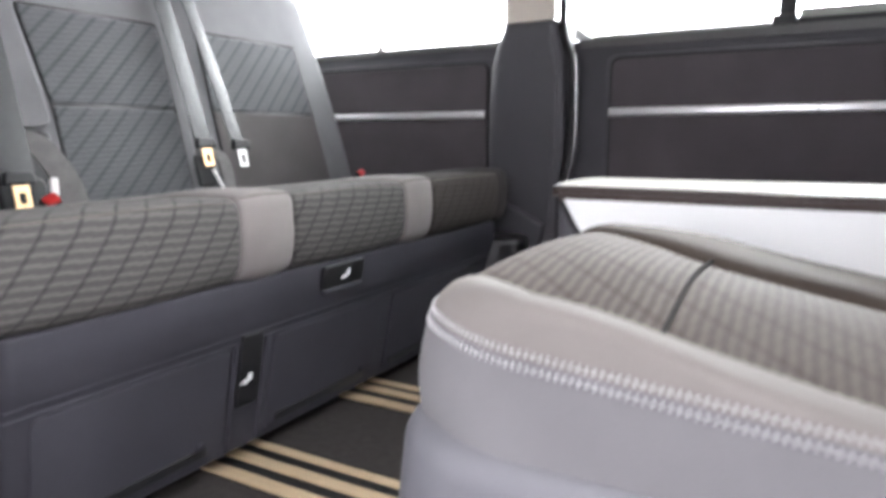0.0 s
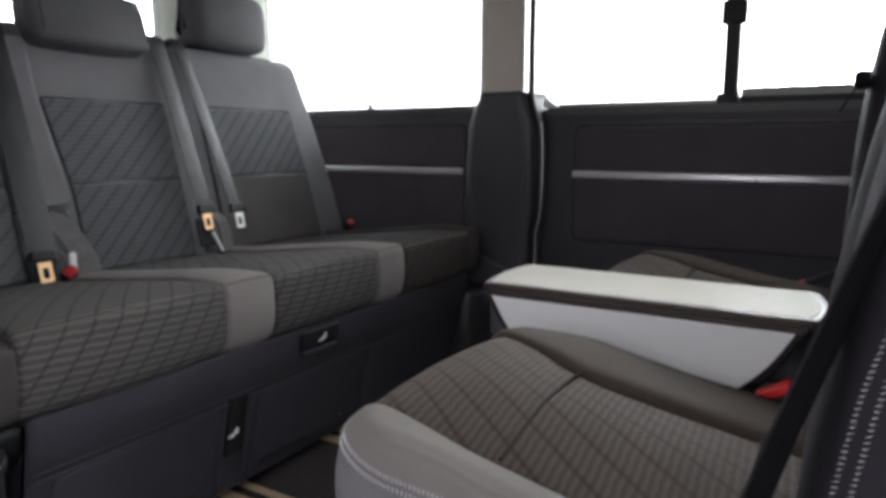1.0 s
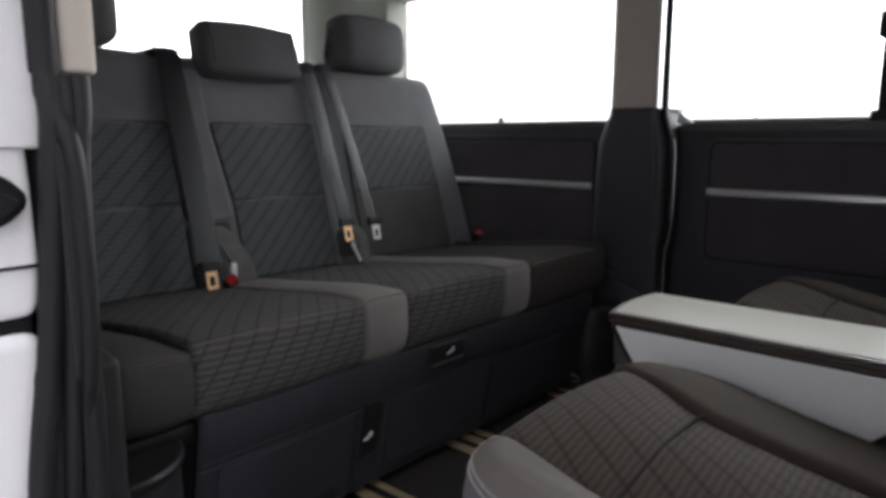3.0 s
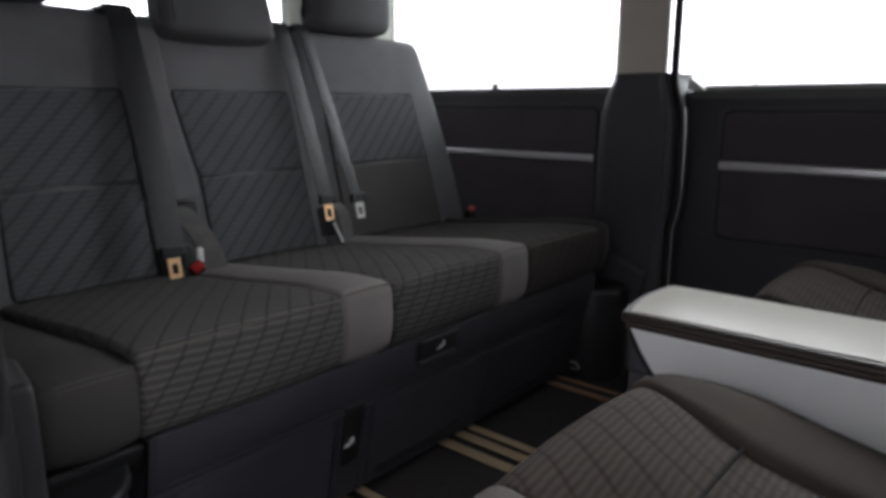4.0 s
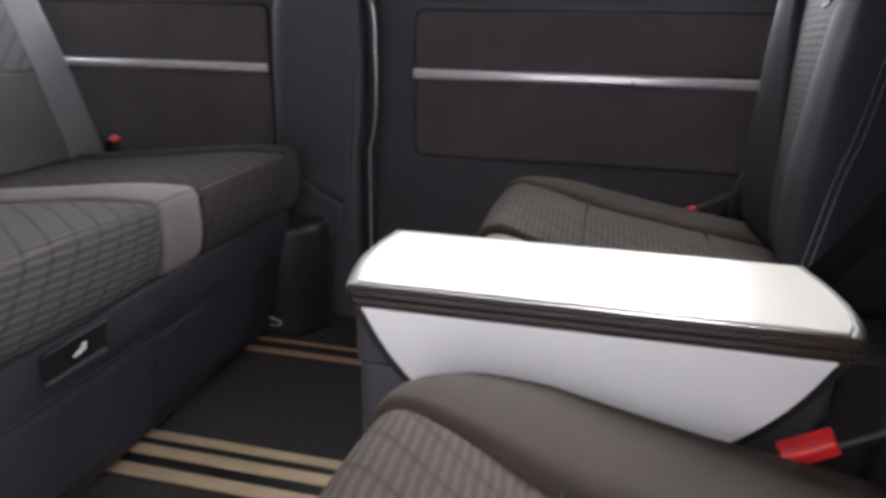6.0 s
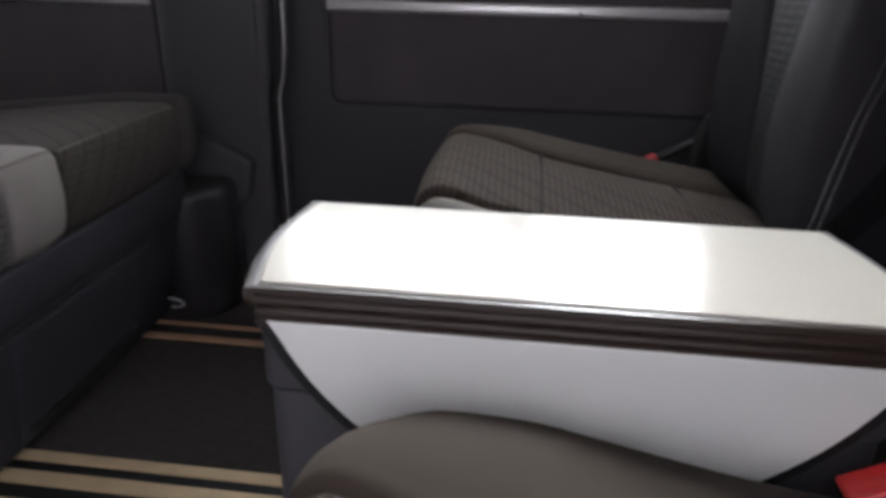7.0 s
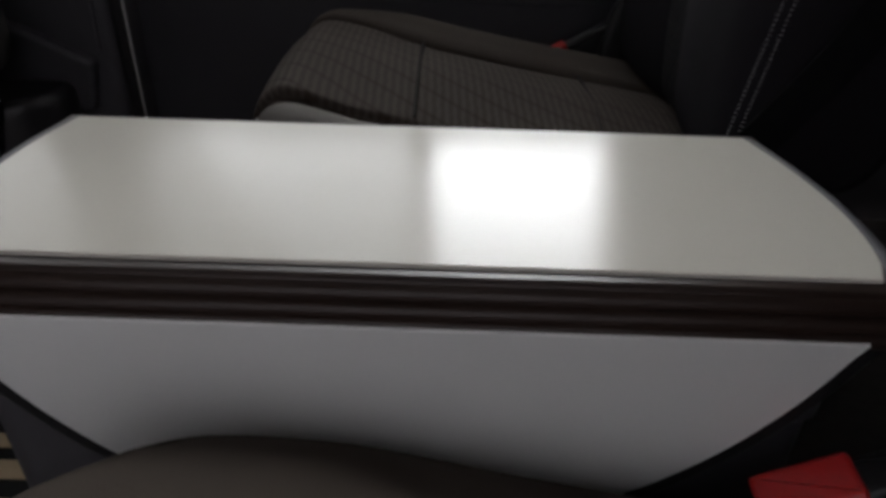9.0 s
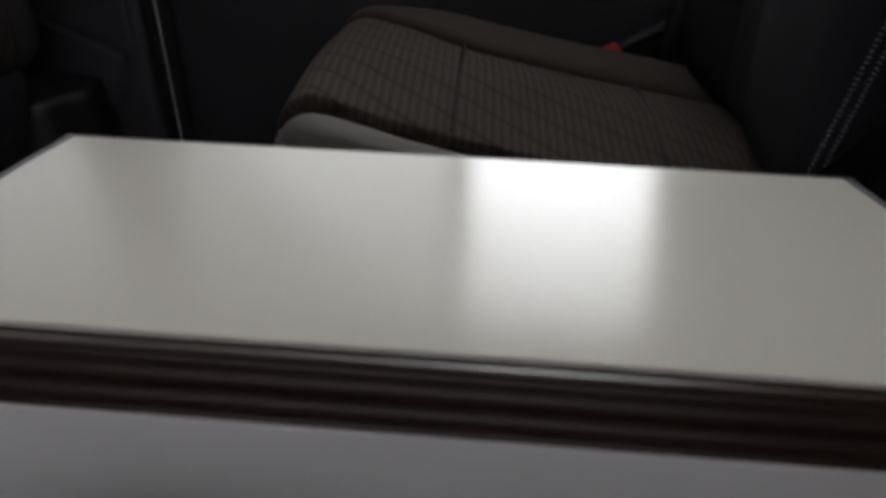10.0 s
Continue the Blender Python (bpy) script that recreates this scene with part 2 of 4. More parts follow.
def outline_normals(pts):
    k, res = len(pts), []
    area = sum(pts[i][0] * pts[(i + 1) % k][1] - pts[(i + 1) % k][0] * pts[i][1] for i in range(k))
    sg = 1 if area > 0 else -1
    for i in range(k):
        a, c = Vector(pts[i - 1]), Vector(pts[(i + 1) % k])
        t = (c - a)
        t = t.normalized() if t.length > 1e-9 else Vector((1, 0))
        res.append(Vector((t.y, -t.x)) * sg)
    return res


def solid(prof, a0, a1, axis="y", r0=0.004, r1=None, mid=1, swell=0.0, bend=None, arc=4):
    """An outline swept along an axis with rounded ends; swell puffs it out half way; bend(co) moves each vertex. UV: metres along and around."""
    r1 = r0 if r1 is None else r1
    nor = outline_normals(prof)
    rings = []
    for k in range(arc + 1):
        a = k / arc * math.pi / 2
        rings.append((a0 + r0 * (1 - math.cos(a)), r0 * (1 - math.sin(a))))
    lo, hi = a0 + r0, a1 - r1
    for k in range(1, mid):
        t = k / mid
        rings.append((lo + (hi - lo) * t, -swell * (1 - (2 * t - 1) ** 2)))
    for k in range(arc + 1):
        a = (1 - k / arc) * math.pi / 2
        rings.append((a1 - r1 * (1 - math.cos(a)), r1 * (1 - math.sin(a))))
    run, around = 0.0, [0.0]
    for i in range(len(prof)):
        run += (Vector(prof[(i + 1) % len(prof)]) - Vector(prof[i])).length
        around.append(run)
    bm = bmesh.new()
    uvl = bm.loops.layers.uv.new("UVMap")
    grid = []
    for s, inset in rings:
        ring = []
        for p, q in zip(prof, nor):
            u, v = p[0] - q.x * inset, p[1] - q.y * inset
            co = {"y": (u, s, v), "z": (u, v, s), "x": (s, u, v)}[axis]
            ring.append(bm.verts.new(bend(Vector(co)) if bend else co))
        grid.append(ring)
    k = len(prof)
    for i in range(len(rings) - 1):
        for j in range(k):
            f = bm.faces.new((grid[i][j], grid[i][(j + 1) % k], grid[i + 1][(j + 1) % k], grid[i + 1][j]))
            for lp, (ii, jj) in zip(f.loops, ((i, j), (i, j + 1), (i + 1, j + 1), (i + 1, j))):
                lp[uvl].uv = (rings[ii][0], around[jj])
    for ring in (grid[0], grid[-1]):
        f = bm.faces.new(ring)
        for lp in f.loops:
            lp[uvl].uv = (lp.vert.co.x + lp.vert.co.y, lp.vert.co.z)
    return bm


def box(x0, x1, y0, y1, z0, z1, r=0.003, corner=None):
    c = r if corner is None else corner
    return solid(rounded([(x0, y0), (x1, y0), (x1, y1), (x0, y1)], c, 3), z0, z1, "z", r, arc=2)


def ribbon(pts, wide, w, th=0.0014, arch=0.0):
    """A strap through points, w wide along the direction wide."""
    bm = bmesh.new()
    wide = Vector(wide).normalized()
    pts = [Vector(p) for p in pts]
    rows = []
    for i, p in enumerate(pts):
        t = (pts[min(i + 1, len(pts) - 1)] - pts[max(i - 1, 0)]).normalized()
        nn = t.cross(wide).normalized()
        ring = []
        for k in range(7):
            f = k / 6 * 2 - 1
            ring.append(bm.verts.new(p + wide * f * w / 2 + nn * (th / 2 + arch * (1 - f * f))))
        for k in range(6, -1, -1):
            f = k / 6 * 2 - 1
            ring.append(bm.verts.new(p + wide * f * w / 2 - nn * (th / 2 - arch * (1 - f * f))))
        rows.append(ring)
    m = len(rows[0])
    for a, b in zip(rows, rows[1:]):
        for j in range(m):
            bm.faces.new((a[j], a[(j + 1) % m], b[(j + 1) % m], b[j]))
    bm.faces.new(rows[0])
    bm.faces.new(rows[-1])
    return bm


def smooth_path(pts, n=8):
    """A smooth run of points through those given."""
    pts = [Vector(p) for p in pts]
    out = []
    for i in range(len(pts) - 1):
        p0, p1, p2, p3 = pts[max(i - 1, 0)], pts[i], pts[i + 1], pts[min(i + 2, len(pts) - 1)]
        for j in range(n):
            t = j / n
            out.append(0.5 * ((2 * p1) + (p2 - p0) * t + (2 * p0 - 5 * p1 + 4 * p2 - p3) * t * t + (3 * p1 - p0 - 3 * p2 + p3) * t ** 3))
    out.append(pts[-1])
    return out


def tube(pts, r, sides=8):
    bm = bmesh.new()
    pts = [Vector(p) for p in pts]
    rows = []
    for i, p in enumerate(pts):
        t = (pts[min(i + 1, len(pts) - 1)] - pts[max(i - 1, 0)]).normalized()
        up = Vector((0, 0, 1)) if abs(t.z) < 0.9 else Vector((1, 0, 0))
        a = t.cross(up).normalized()
        b = t.cross(a)
        rows.append([bm.verts.new(p + (a * math.cos(k / sides * 2 * math.pi) + b * math.sin(k / sides * 2 * math.pi)) * r) for k in range(sides)])
    for q, w in zip(rows, rows[1:]):
        for j in range(sides):
            bm.faces.new((q[j], q[(j + 1) % sides], w[(j + 1) % sides], w[j]))
    bm.faces.new(rows[0])
    bm.faces.new(rows[-1])
    return bm


def stitches(pts, length=0.006, gap=0.004, r=0.0008):
    """Single stitches laid along a line."""
    pts = [Vector(p) for p in pts]
    bm = bmesh.new()
    want, run = 0.0, 0.0
    for a, b in zip(pts, pts[1:]):
        d = (b - a).length
        if d < 1e-6:
            continue
        while want < run + d:
            c = a.lerp(b, (want - run) / d)
            t = (b - a).normalized()
            m = Matrix.Translation(c) @ t.to_track_quat("X", "Z").to_matrix().to_4x4() @ Matrix.Diagonal((length / 2, r, r, 1))
            bmesh.ops.create_icosphere(bm, subdivisions=1, radius=1, matrix=m)
            want += length + gap
        run += d
    return bm


def ladder(pts, normal, wide=0.0042, pitch=0.0027, r=0.0007, slant=0.35):
    """A row of short stitches lying across a line."""
    pts, normal = [Vector(p) for p in pts], Vector(normal).normalized()
    bm = bmesh.new()
    want, run = 0.0, 0.0
    for a, b in zip(pts, pts[1:]):
        d = (b - a).length
        if d < 1e-6:
            continue
        t = (b - a).normalized()
        q = (t.cross(normal).normalized() + t * slant).normalized()
        while want < run + d:
            m = Matrix.Translation(a.lerp(b, (want - run) / d)) @ q.to_track_quat("X", "Z").to_matrix().to_4x4() @ Matrix.Diagonal((wide / 2, r, r, 1))
            bmesh.ops.create_icosphere(bm, subdivisions=1, radius=1, matrix=m)
            want += pitch
        run += d
    return bm


def frame_plate(y0, y1, z0, z1, hole, x, th, r):
    """An upright plate facing x with a window in it (hole: y0, y1, z0, z1)."""
    bm = bmesh.new()
    out = rounded([(y0, z0), (y1, z0), (y1, z1), (y0, z1)], r, 4)
    a, b, c, d = hole
    inn = rounded([(a, c), (b, c), (b, d), (a, d)], min(b - a, d - c) * 0.2, 4)
    rows = []
    for xx, pts in ((x, out), (x + th, out), (x + th, inn), (x, inn)):
        rows.append([bm.verts.new((xx, p, q)) for p, q in pts])
    k = len(out)
    for i in range(4):
        p, q = rows[i], rows[(i + 1) % 4]
        for j in range(k):
            bm.faces.new((p[j], p[(j + 1) % k], q[(j + 1) % k], q[j]))
    return bm


def turn(bm, m):
    bmesh.ops.transform(bm, matrix=m, verts=bm.verts)
    return bm


MID = 0.802            # the vehicle's middle line


def across(bm):
    """The same shape on the other side of the vehicle."""
    return turn(bm, Matrix.Translation((0, 2 * MID, 0)) @ Matrix.Diagonal((1, -1, 1, 1)))


# ---- outside ----
tagged(part("ground", box(-60, 60, -60, 60, -0.62, -0.50), M_GROUND), "grey asphalt ground outside the vehicle", "ground", kind="structure")

# Unseen wall, added to hold sky light back from the door opening.
tagged(part("sky_blocker_wall", box(-14, 16, -3.2, -2.6, -0.5, 7.5, 0.02), M_SKYBLOCK), "unseen grey wall added to block sky light at the open door", "wall", kind="structure")

mast = thing("mast", -0.87, 5.8, -0.5, "thin pale metal mast standing outside", "mast")
part("pole", tube([(-0.87, 5.8, -0.5), (-0.87, 5.8, 2.0), (-0.87, 5.8, 6.0)], 0.010, 10), M_CHROME, mast)
part("base_flange", solid([(-0.87 + 0.06 * math.cos(k / 16 * 2 * math.pi), 5.8 + 0.06 * math.sin(k / 16 * 2 * math.pi)) for k in range(16)], -0.5, -0.48, "z", 0.004), M_CHROME, mast)

# ---- shell of the vehicle ----
floor_ob = tagged(part("floor", box(-1.45, 2.2, 0.06, 1.62, -0.06, 0.0), M_CARPET), "dark brown-black carpet floor with worn pile", "floor", kind="structure")
tagged(part("underbody", box(-1.40, 2.15, 0.02, 1.66, -0.50, -0.065), M_BLACK), "dark closed underbody below the floor", "floor", kind="structure")
tagged(part("door_sill", box(0.19, 1.36, -0.06, 0.06, -0.09, -0.012, 0.008), M_PLASTIC), "black plastic door sill step at the floor edge", "sill", kind="structure")
tagged(part("ceiling", box(-1.45, 2.2, -0.02, 1.72, 1.37, 1.41), M_LINER), "pale grey cloth roof lining", "ceiling", kind="structure")


def rail(y0, strips, mat_list):
    t = thing("floor_rail", 0.5, y0, 0.0, "pale metal seat rail strips set into the carpet", "floor rail", "floor rails")
    for (a, b), mt in zip(strips, mat_list):
        part("rail_strip", box(-0.55, 1.02, a, b, 0.0005, 0.005, 0.0015), mt, t)
    part("rail_slot", box(-0.55, 1.02, strips[0][0] + 0.004, strips[-1][1] - 0.004, 0.0003, 0.0022, 0.0005), M_BLACK, t, "black slotted channel")
    return t


rail(0.95, [(0.893, 0.919), (0.944, 0.969), (0.987, 1.007)], [M_RAIL] * 3)
rail(0.61, [(0.552, 0.578), (0.602, 0.627), (0.650, 0.668)], [M_RAIL] * 3)
rail(1.35, [(1.322, 1.340), (1.372, 1.384)], [M_RAILB, M_RAILB])

# far side: quarter panel behind the pillar, door panel ahead of it
WY = 1.64              # the panels' face


def wall_piece(name, x0, x1, z0, z1, label, y0=WY, y1=1.70, mat=M_PLASTIC):
    return tagged(part(name, box(x0, x1, y0, y1, z0, z1, 0.006), mat), label, "wall", kind="structure")


wall_piece("wall_quarter", -1.30, 0.06, -0.02, 0.765, "charcoal plastic lining of the rear quarter wall")
wall_piece("wall_door", 0.188, 2.2, -0.02, 0.752, "charcoal plastic lining of the closed sliding door")
wall_piece("wall_header", -1.30, 2.2, 1.235, 1.38, "pale lining above the side windows", 1.58, 1.72, M_LINER)


def panel_insert(x0, x1, z0, z1, chrome, name, label):
    t = thing(name, (x0 + x1) / 2, WY, z0, label, "wall panel")
    rim = rounded([(x0 - 0.012, z0 - 0.012), (x1 + 0.012, z0 - 0.012), (x1 + 0.012, z1 + 0.012), (x0 - 0.012, z1 + 0.012)], 0.035)
    part("surround", solid(rim, WY - 0.006, WY + 0.01, "y", 0.003, arc=3), M_PLASTIC, t)
    face = rounded([(x0, z0), (x1, z0), (x1, z1), (x0, z1)], 0.028)
    part("groove", solid(dense(face, 0.03), WY - 0.0075, WY + 0.01, "y", 0.001, arc=1), M_BLACK, t)
    face = rounded([(x0 + 0.005, z0 + 0.005), (x1 - 0.005, z0 + 0.005), (x1 - 0.005, z1 - 0.005), (x0 + 0.005, z1 - 0.005)], 0.025)
    part("cloth_panel", solid(face, WY - 0.014, WY + 0.01, "y", 0.005, arc=3), M_PANEL, t, "black-brown cloth panel")
    a, b = chrome
    strip = rounded([(WY - 0.022, 0.562), (WY - 0.010, 0.560), (WY - 0.010, 0.583), (WY - 0.022, 0.580)], 0.005, 4)
    part("chrome_strip", solid(strip, a, b, "x", 0.003, arc=3), M_CHROME, t, "brushed aluminium trim strip")
    return t


panel_insert(0.295, 1.25, 0.385, 0.708, (0.297, 1.06), "door_trim_panel", "black-brown cloth door panel with a brushed aluminium strip")
panel_insert(-1.05, -0.045, 0.30, 0.715, (-1.0, -0.056), "quarter_trim_panel", "black-brown quarter panel with a brushed aluminium strip beside the bench")

# window ledges, glass and slider
tagged(part("window_ledge", solid([(1.632, 0.752), (1.71, 0.756), (1.71, 0.772), (1.636, 0.770)], -1.25, 0.05, "x", 0.003), M_LEDGE), "grey ledge under the rear side window", "window ledge", kind="structure")
tagged(part("window_ledge", solid([(1.632, 0.735), (1.71, 0.740), (1.71, 0.760), (1.634, 0.756)], 0.213, 2.1, "x", 0.003), M_LEDGE), "grey ledge under the door window", "window ledge", kind="structure")


def window(name, x0, x1, z0, z1, mat, label, y=1.70):
    t = thing(name, (x0 + x1) / 2, y, z0, label, "window", kind="structure")
    part("pane", box(x0, x1, y - 0.002, y + 0.002, z0, z1, 0.0008, 0.001), mat, t)
    return t


w1 = window("window_1", -0.95, 0.045, 0.766, 1.345, M_TINT, "rear side window, bright sky outside")
w2 = window("window_2", 0.095, 0.69, 0.757, 1.345, M_TINT, "tinted fixed half of the sliding door window")
w3 = window("window_3", 0.69, 1.11, 0.765, 1.345, M_CLEAR, "clear sliding half of the door window in a black frame", 1.685)
part("lower_frame", solid(rounded([(1.668, 0.772), (1.70, 0.772), (1.70, 0.798), (1.672, 0.796)], 0.004), 0.712, 1.15, "x", 0.002), M_SILL, w3, "grey-green lower slider frame")
part("lower_seal", box(0.712, 1.17, 1.660, 1.690, 0.754, 0.773, 0.003), M_BLACK, w3)
part("slider_post", box(0.671, 0.708, 1.650, 1.70, 0.758, 1.34, 0.006), M_BLACK, w3, "black upright slider post")
part("post_foot", box(0.657, 0.712, 1.645, 1.70, 0.754, 0.782, 0.008), M_BLACK, w3)
part("slider_latch", box(0.661, 0.722, 1.634, 1.66, 0.945, 1.005, 0.008), M_BLACK, w3, "black slider grip")
part("lower_seal", box(0.213, 0.68, 1.650, 1.69, 0.755, 0.768, 0.003), M_SILL, w2, "pale grey-green window seal")
part("corner_clip", solid(rounded([(0.200, 0.756), (0.245, 0.756), (0.240, 0.764), (0.204, 0.790)], 0.005), 1.628, 1.652, "y", 0.004), M_CLIP, w2, "pale translucent corner clip")
part("lock_knob", solid([(-0.42 + 0.009 * math.cos(a / 10 * 2 * math.pi), 1.645 + 0.009 * math.sin(a / 10 * 2 * math.pi)) for a in range(10)], 0.764, 0.785, "z", 0.004), M_BLACK, w1, "black knob on the ledge")

# far pillar, and the same pillar on the door side
PILLAR = [(1.375, 0.030, 0.178, 1.556), (0.80, 0.030, 0.178, 1.556), (0.787, 0.028, 0.178, 1.555), (0.775, 0.024, 0.180, 1.552), (0.745, 0.012, 0.192, 1.548),
          (0.70, 0.0, 0.206, 1.545), (0.60, -0.006, 0.210, 1.543), (0.47, -0.008, 0.208, 1.543), (0.42, -0.008, 0.200, 1.545), (0.36, -0.01, 0.196, 1.545), (0.0, -0.01, 0.196, 1.545)]


def pillar_loft(rows, deep=1.70, back=0.008):
    bm = bmesh.new()
    rings = []
    for z, x0, x1, y in rows:
        pts = rounded([(x0 - 0.03, deep), (x0, y), (x1, y), (x1 + back, deep)], [0, 0.03, 0.022, 0], 5)
        rings.append([bm.verts.new((p, q, z)) for p, q in pts])
    for a, b in zip(rings, rings[1:]):
        for j in range(len(a)):
            bm.faces.new((a[j], a[(j + 1) % len(a)], b[(j + 1) % len(a)], b[j]))
    bm.faces.new(rings[0])
    bm.faces.new(rings[-1])
    return bm


def pillar(name, flip, label):
    side = across if flip else (lambda b: b)
    t = thing(name, 0.10, MID + (1.62 - MID) * (-1 if flip else 1), 0, label, "pillar", kind="structure")
    part("upper_cover", side(pillar_loft(PILLAR[:2], 1.572 if flip else 1.70, 0.008 if flip else -0.078)), M_BEIGE, t, "beige upper pillar cover")
    part("lower_cover", side(pillar_loft([(0.798, 0.027, 0.181, 1.553)] + PILLAR[2:], 1.572 if flip else 1.70)), M_PLASTIC, t, "charcoal lower pillar cover")
    line = [(0.188, 1.574, 1.32), (0.188, 1.574, 0.83), (0.190, 1.572, 0.78), (0.204, 1.565, 0.735), (0.217, 1.558, 0.70), (0.221, 1.556, 0.64), (0.221, 1.556, 0.52), (0.214, 1.558, 0.45),
            (0.204, 1.56, 0.41), (0.202, 1.562, 0.36), (0.202, 1.562, 0.02)]
    part("door_seal", side(tube(smooth_path(line), 0.010, 10)), M_RUBBER, t, "black rubber door seal")
    if not flip:
        edge = [(x + 0.010, y + 0.004, z) for x, y, z in line[4:]]
        part("metal_edge", side(tube(smooth_path([(edge[0][0] - 0.006, edge[0][1] + 0.004, 0.715)] + edge), 0.0019, 8)), M_CHROME, t, "bright metal flange edge")
    ridge = [(0.160, 1.553, 0.79), (0.168, 1.546, 0.745), (0.180, 1.5425, 0.70), (0.184, 1.541, 0.60), (0.182, 1.541, 0.47), (0.174, 1.543, 0.41), (0.170, 1.543, 0.30)]
    part("cover_ridge", side(tube(smooth_path(ridge), 0.0045, 8)), M_PLASTIC, t)
    cx, cy, r, tall = (0.050, 1.502, 0.108, 0.272) if flip else (0.040, 1.490, 0.092, 0.254)
    foot = [(cx + r * math.cos(a / 32 * 2 * math.pi), cy + r * math.sin(a / 32 * 2 * math.pi)) for a in range(32)]
    f = part("foot_cover", side(solid(foot, 0.0, tall, "z", 0.002, 0.014 if flip else 0.018, arc=6)), M_FOOT, t, "rounded glossy black foot cover")
    if flip:
        cap = [(cx + 0.004 + 0.112 * math.cos(a / 32 * 2 * math.pi), cy + 0.112 * math.sin(a / 32 * 2 * math.pi)) for a in range(32)]
        part("foot_rim", side(solid(cap, 0.262, 0.279, "z", 0.006, arc=4)), M_BLACK, f, "glossy rim")
        return t
    slope = rounded([(-0.05, 0.20), (0.148, 0.20), (0.164, 0.285), (0.075, 0.328), (-0.05, 0.375)], [0.01, 0.02, 0.008, 0.02, 0.01])
    part("foot_shelf", solid(slope, 1.522, 1.60, "y", 0.008), M_PLASTIC, t, "dark sloping shelf behind the foot cover")
    return t


pillar("pillar_far", False, "charcoal and beige window pillar beside the bench")
near_pillar = pillar("pillar_door", True, "charcoal and beige pillar at the open door's edge with rubber seals")
for k, (dx, dy, r) in enumerate(((0.198, 0.0, 0.014), (0.203, 0.022, 0.010), (0.204, 0.040, 0.012))):
    flare = [(0.037, 1.32), (0.037, 0.80), (0.037, 0.775), (0.036, 0.735), (0.032, 0.68), (0.016, 0.50), (-0.008, 0.33), (-0.030, 0.05), (-0.036, -0.06)]
    waist = [max(0.0, 1 - abs(z - 0.69) / 0.28) for y, z in flare]
    pts = [(dx - (0.010 if z > 0.75 else 0.0), y + dy * (1 - 0.42 * w) * (1 if z > 0.4 else 1.4), z) for (y, z), w in zip(flare, waist) if k == 0 or z < 0.79]
    part("seal_lip", tube(smooth_path(pts), r, 10), M_RUBBER, near_pillar, "ribbed black rubber lip")
part("upper_jamb", solid(rounded([(0.10, 0.052), (0.194, 0.050), (0.194, 0.088), (0.10, 0.100)], 0.010), 0.780, 1.325, "z", 0.006), M_BEIGE, near_pillar, "beige upper jamb cover")
part("jamb_lining", solid(rounded([(0.09, 0.03), (0.198, -0.006), (0.20, 0.085), (0.10, 0.10)], 0.01), -0.06, 0.46, "z", 0.01), M_RUBBER, near_pillar, "black lower jamb lining")

# White strip added to fill the gap beside the upper seals.
tagged(part("white_filler", box(0.0, 0.172, -0.012, 0.040, 0.70, 1.32, 0.008), M_PAINT), "white strip added behind the door opening", "wall", kind="structure")

# lashing eye at the far pillar's foot
eye = thing("lashing_eye", 0.043, 1.386, 0.047, "small bright steel lashing eye on the pillar foot", "lashing eye")
part("loop", tube([(0.043 + 0.021 * math.cos(a), 1.380 - 0.006 * math.sin(a), 0.046 + 0.012 * math.sin(a)) for a in [k / 16 * 2 * math.pi for k in range(17)]], 0.0024, 6), M_DULL, eye)
part("bolt_plate", box(0.026, 0.060, 1.385, 1.392, 0.028, 0.044, 0.003), M_BLACK, eye)

# rear end: corner posts and tailgate window
tagged(part("corner_post", solid(rounded([(-1.30, 1.475), (-1.19, 1.487), (-1.12, 1.575), (-0.935, 1.605), (-0.935, 1.72), (-1.30, 1.72)], [0.02, 0.05, 0.05, 0.01, 0, 0]), 0.76, 1.38, "z", 0.004), M_POST),
       "beige lined rear corner post between the windows", "pillar", kind="structure")
tagged(part("corner_post", across(solid(rounded([(-1.30, 1.475), (-1.19, 1.487), (-1.12, 1.575), (-0.935, 1.605), (-0.935, 1.72), (-1.30, 1.72)], [0.02, 0.05, 0.05, 0.01, 0, 0]), 0.76, 1.38, "z", 0.004)), M_POST),
       "beige lined rear corner post on the door side", "pillar", kind="structure")
tagged(part("wall_tailgate", box(-1.30, -1.22, 0.0, 1.62, -0.02, 0.80, 0.006), M_PLASTIC), "charcoal tailgate lining behind the bench", "wall", kind="structure")
tagged(part("wall_tailgate_top", box(-1.30, -1.22, 0.0, 1.62, 1.28, 1.38, 0.006), M_LINER), "pale header over the tailgate window", "wall", kind="structure")
w4 = thing("window_4", -1.26, MID, 0.8, "rear tailgate window, bright sky outside", "window", kind="structure")
part("pane", box(-1.262, -1.258, 0.12, 1.49, 0.79, 1.29, 0.0008, 0.001), M_DARKTINT, w4)

# door side: quarter wall behind the opening and the cab post ahead of it
tagged(part("wall_near_quarter", box(-1.30, 0.03, -0.02, 0.04, -0.4, 0.765, 0.006), M_PLASTIC), "quarter wall on the door side", "wall", kind="structure")
tagged(part("wall_near_header", box(-1.30, 2.2, -0.06, 0.04, 1.24, 1.38, 0.006), M_LINER), "pale header over the door opening", "wall", kind="structure")
tagged(part("wall_cab", box(1.26, 1.40, -0.06, 0.08, -0.3, 1.38, 0.01), M_PLASTIC), "charcoal door post ahead of the opening", "wall", kind="structure")
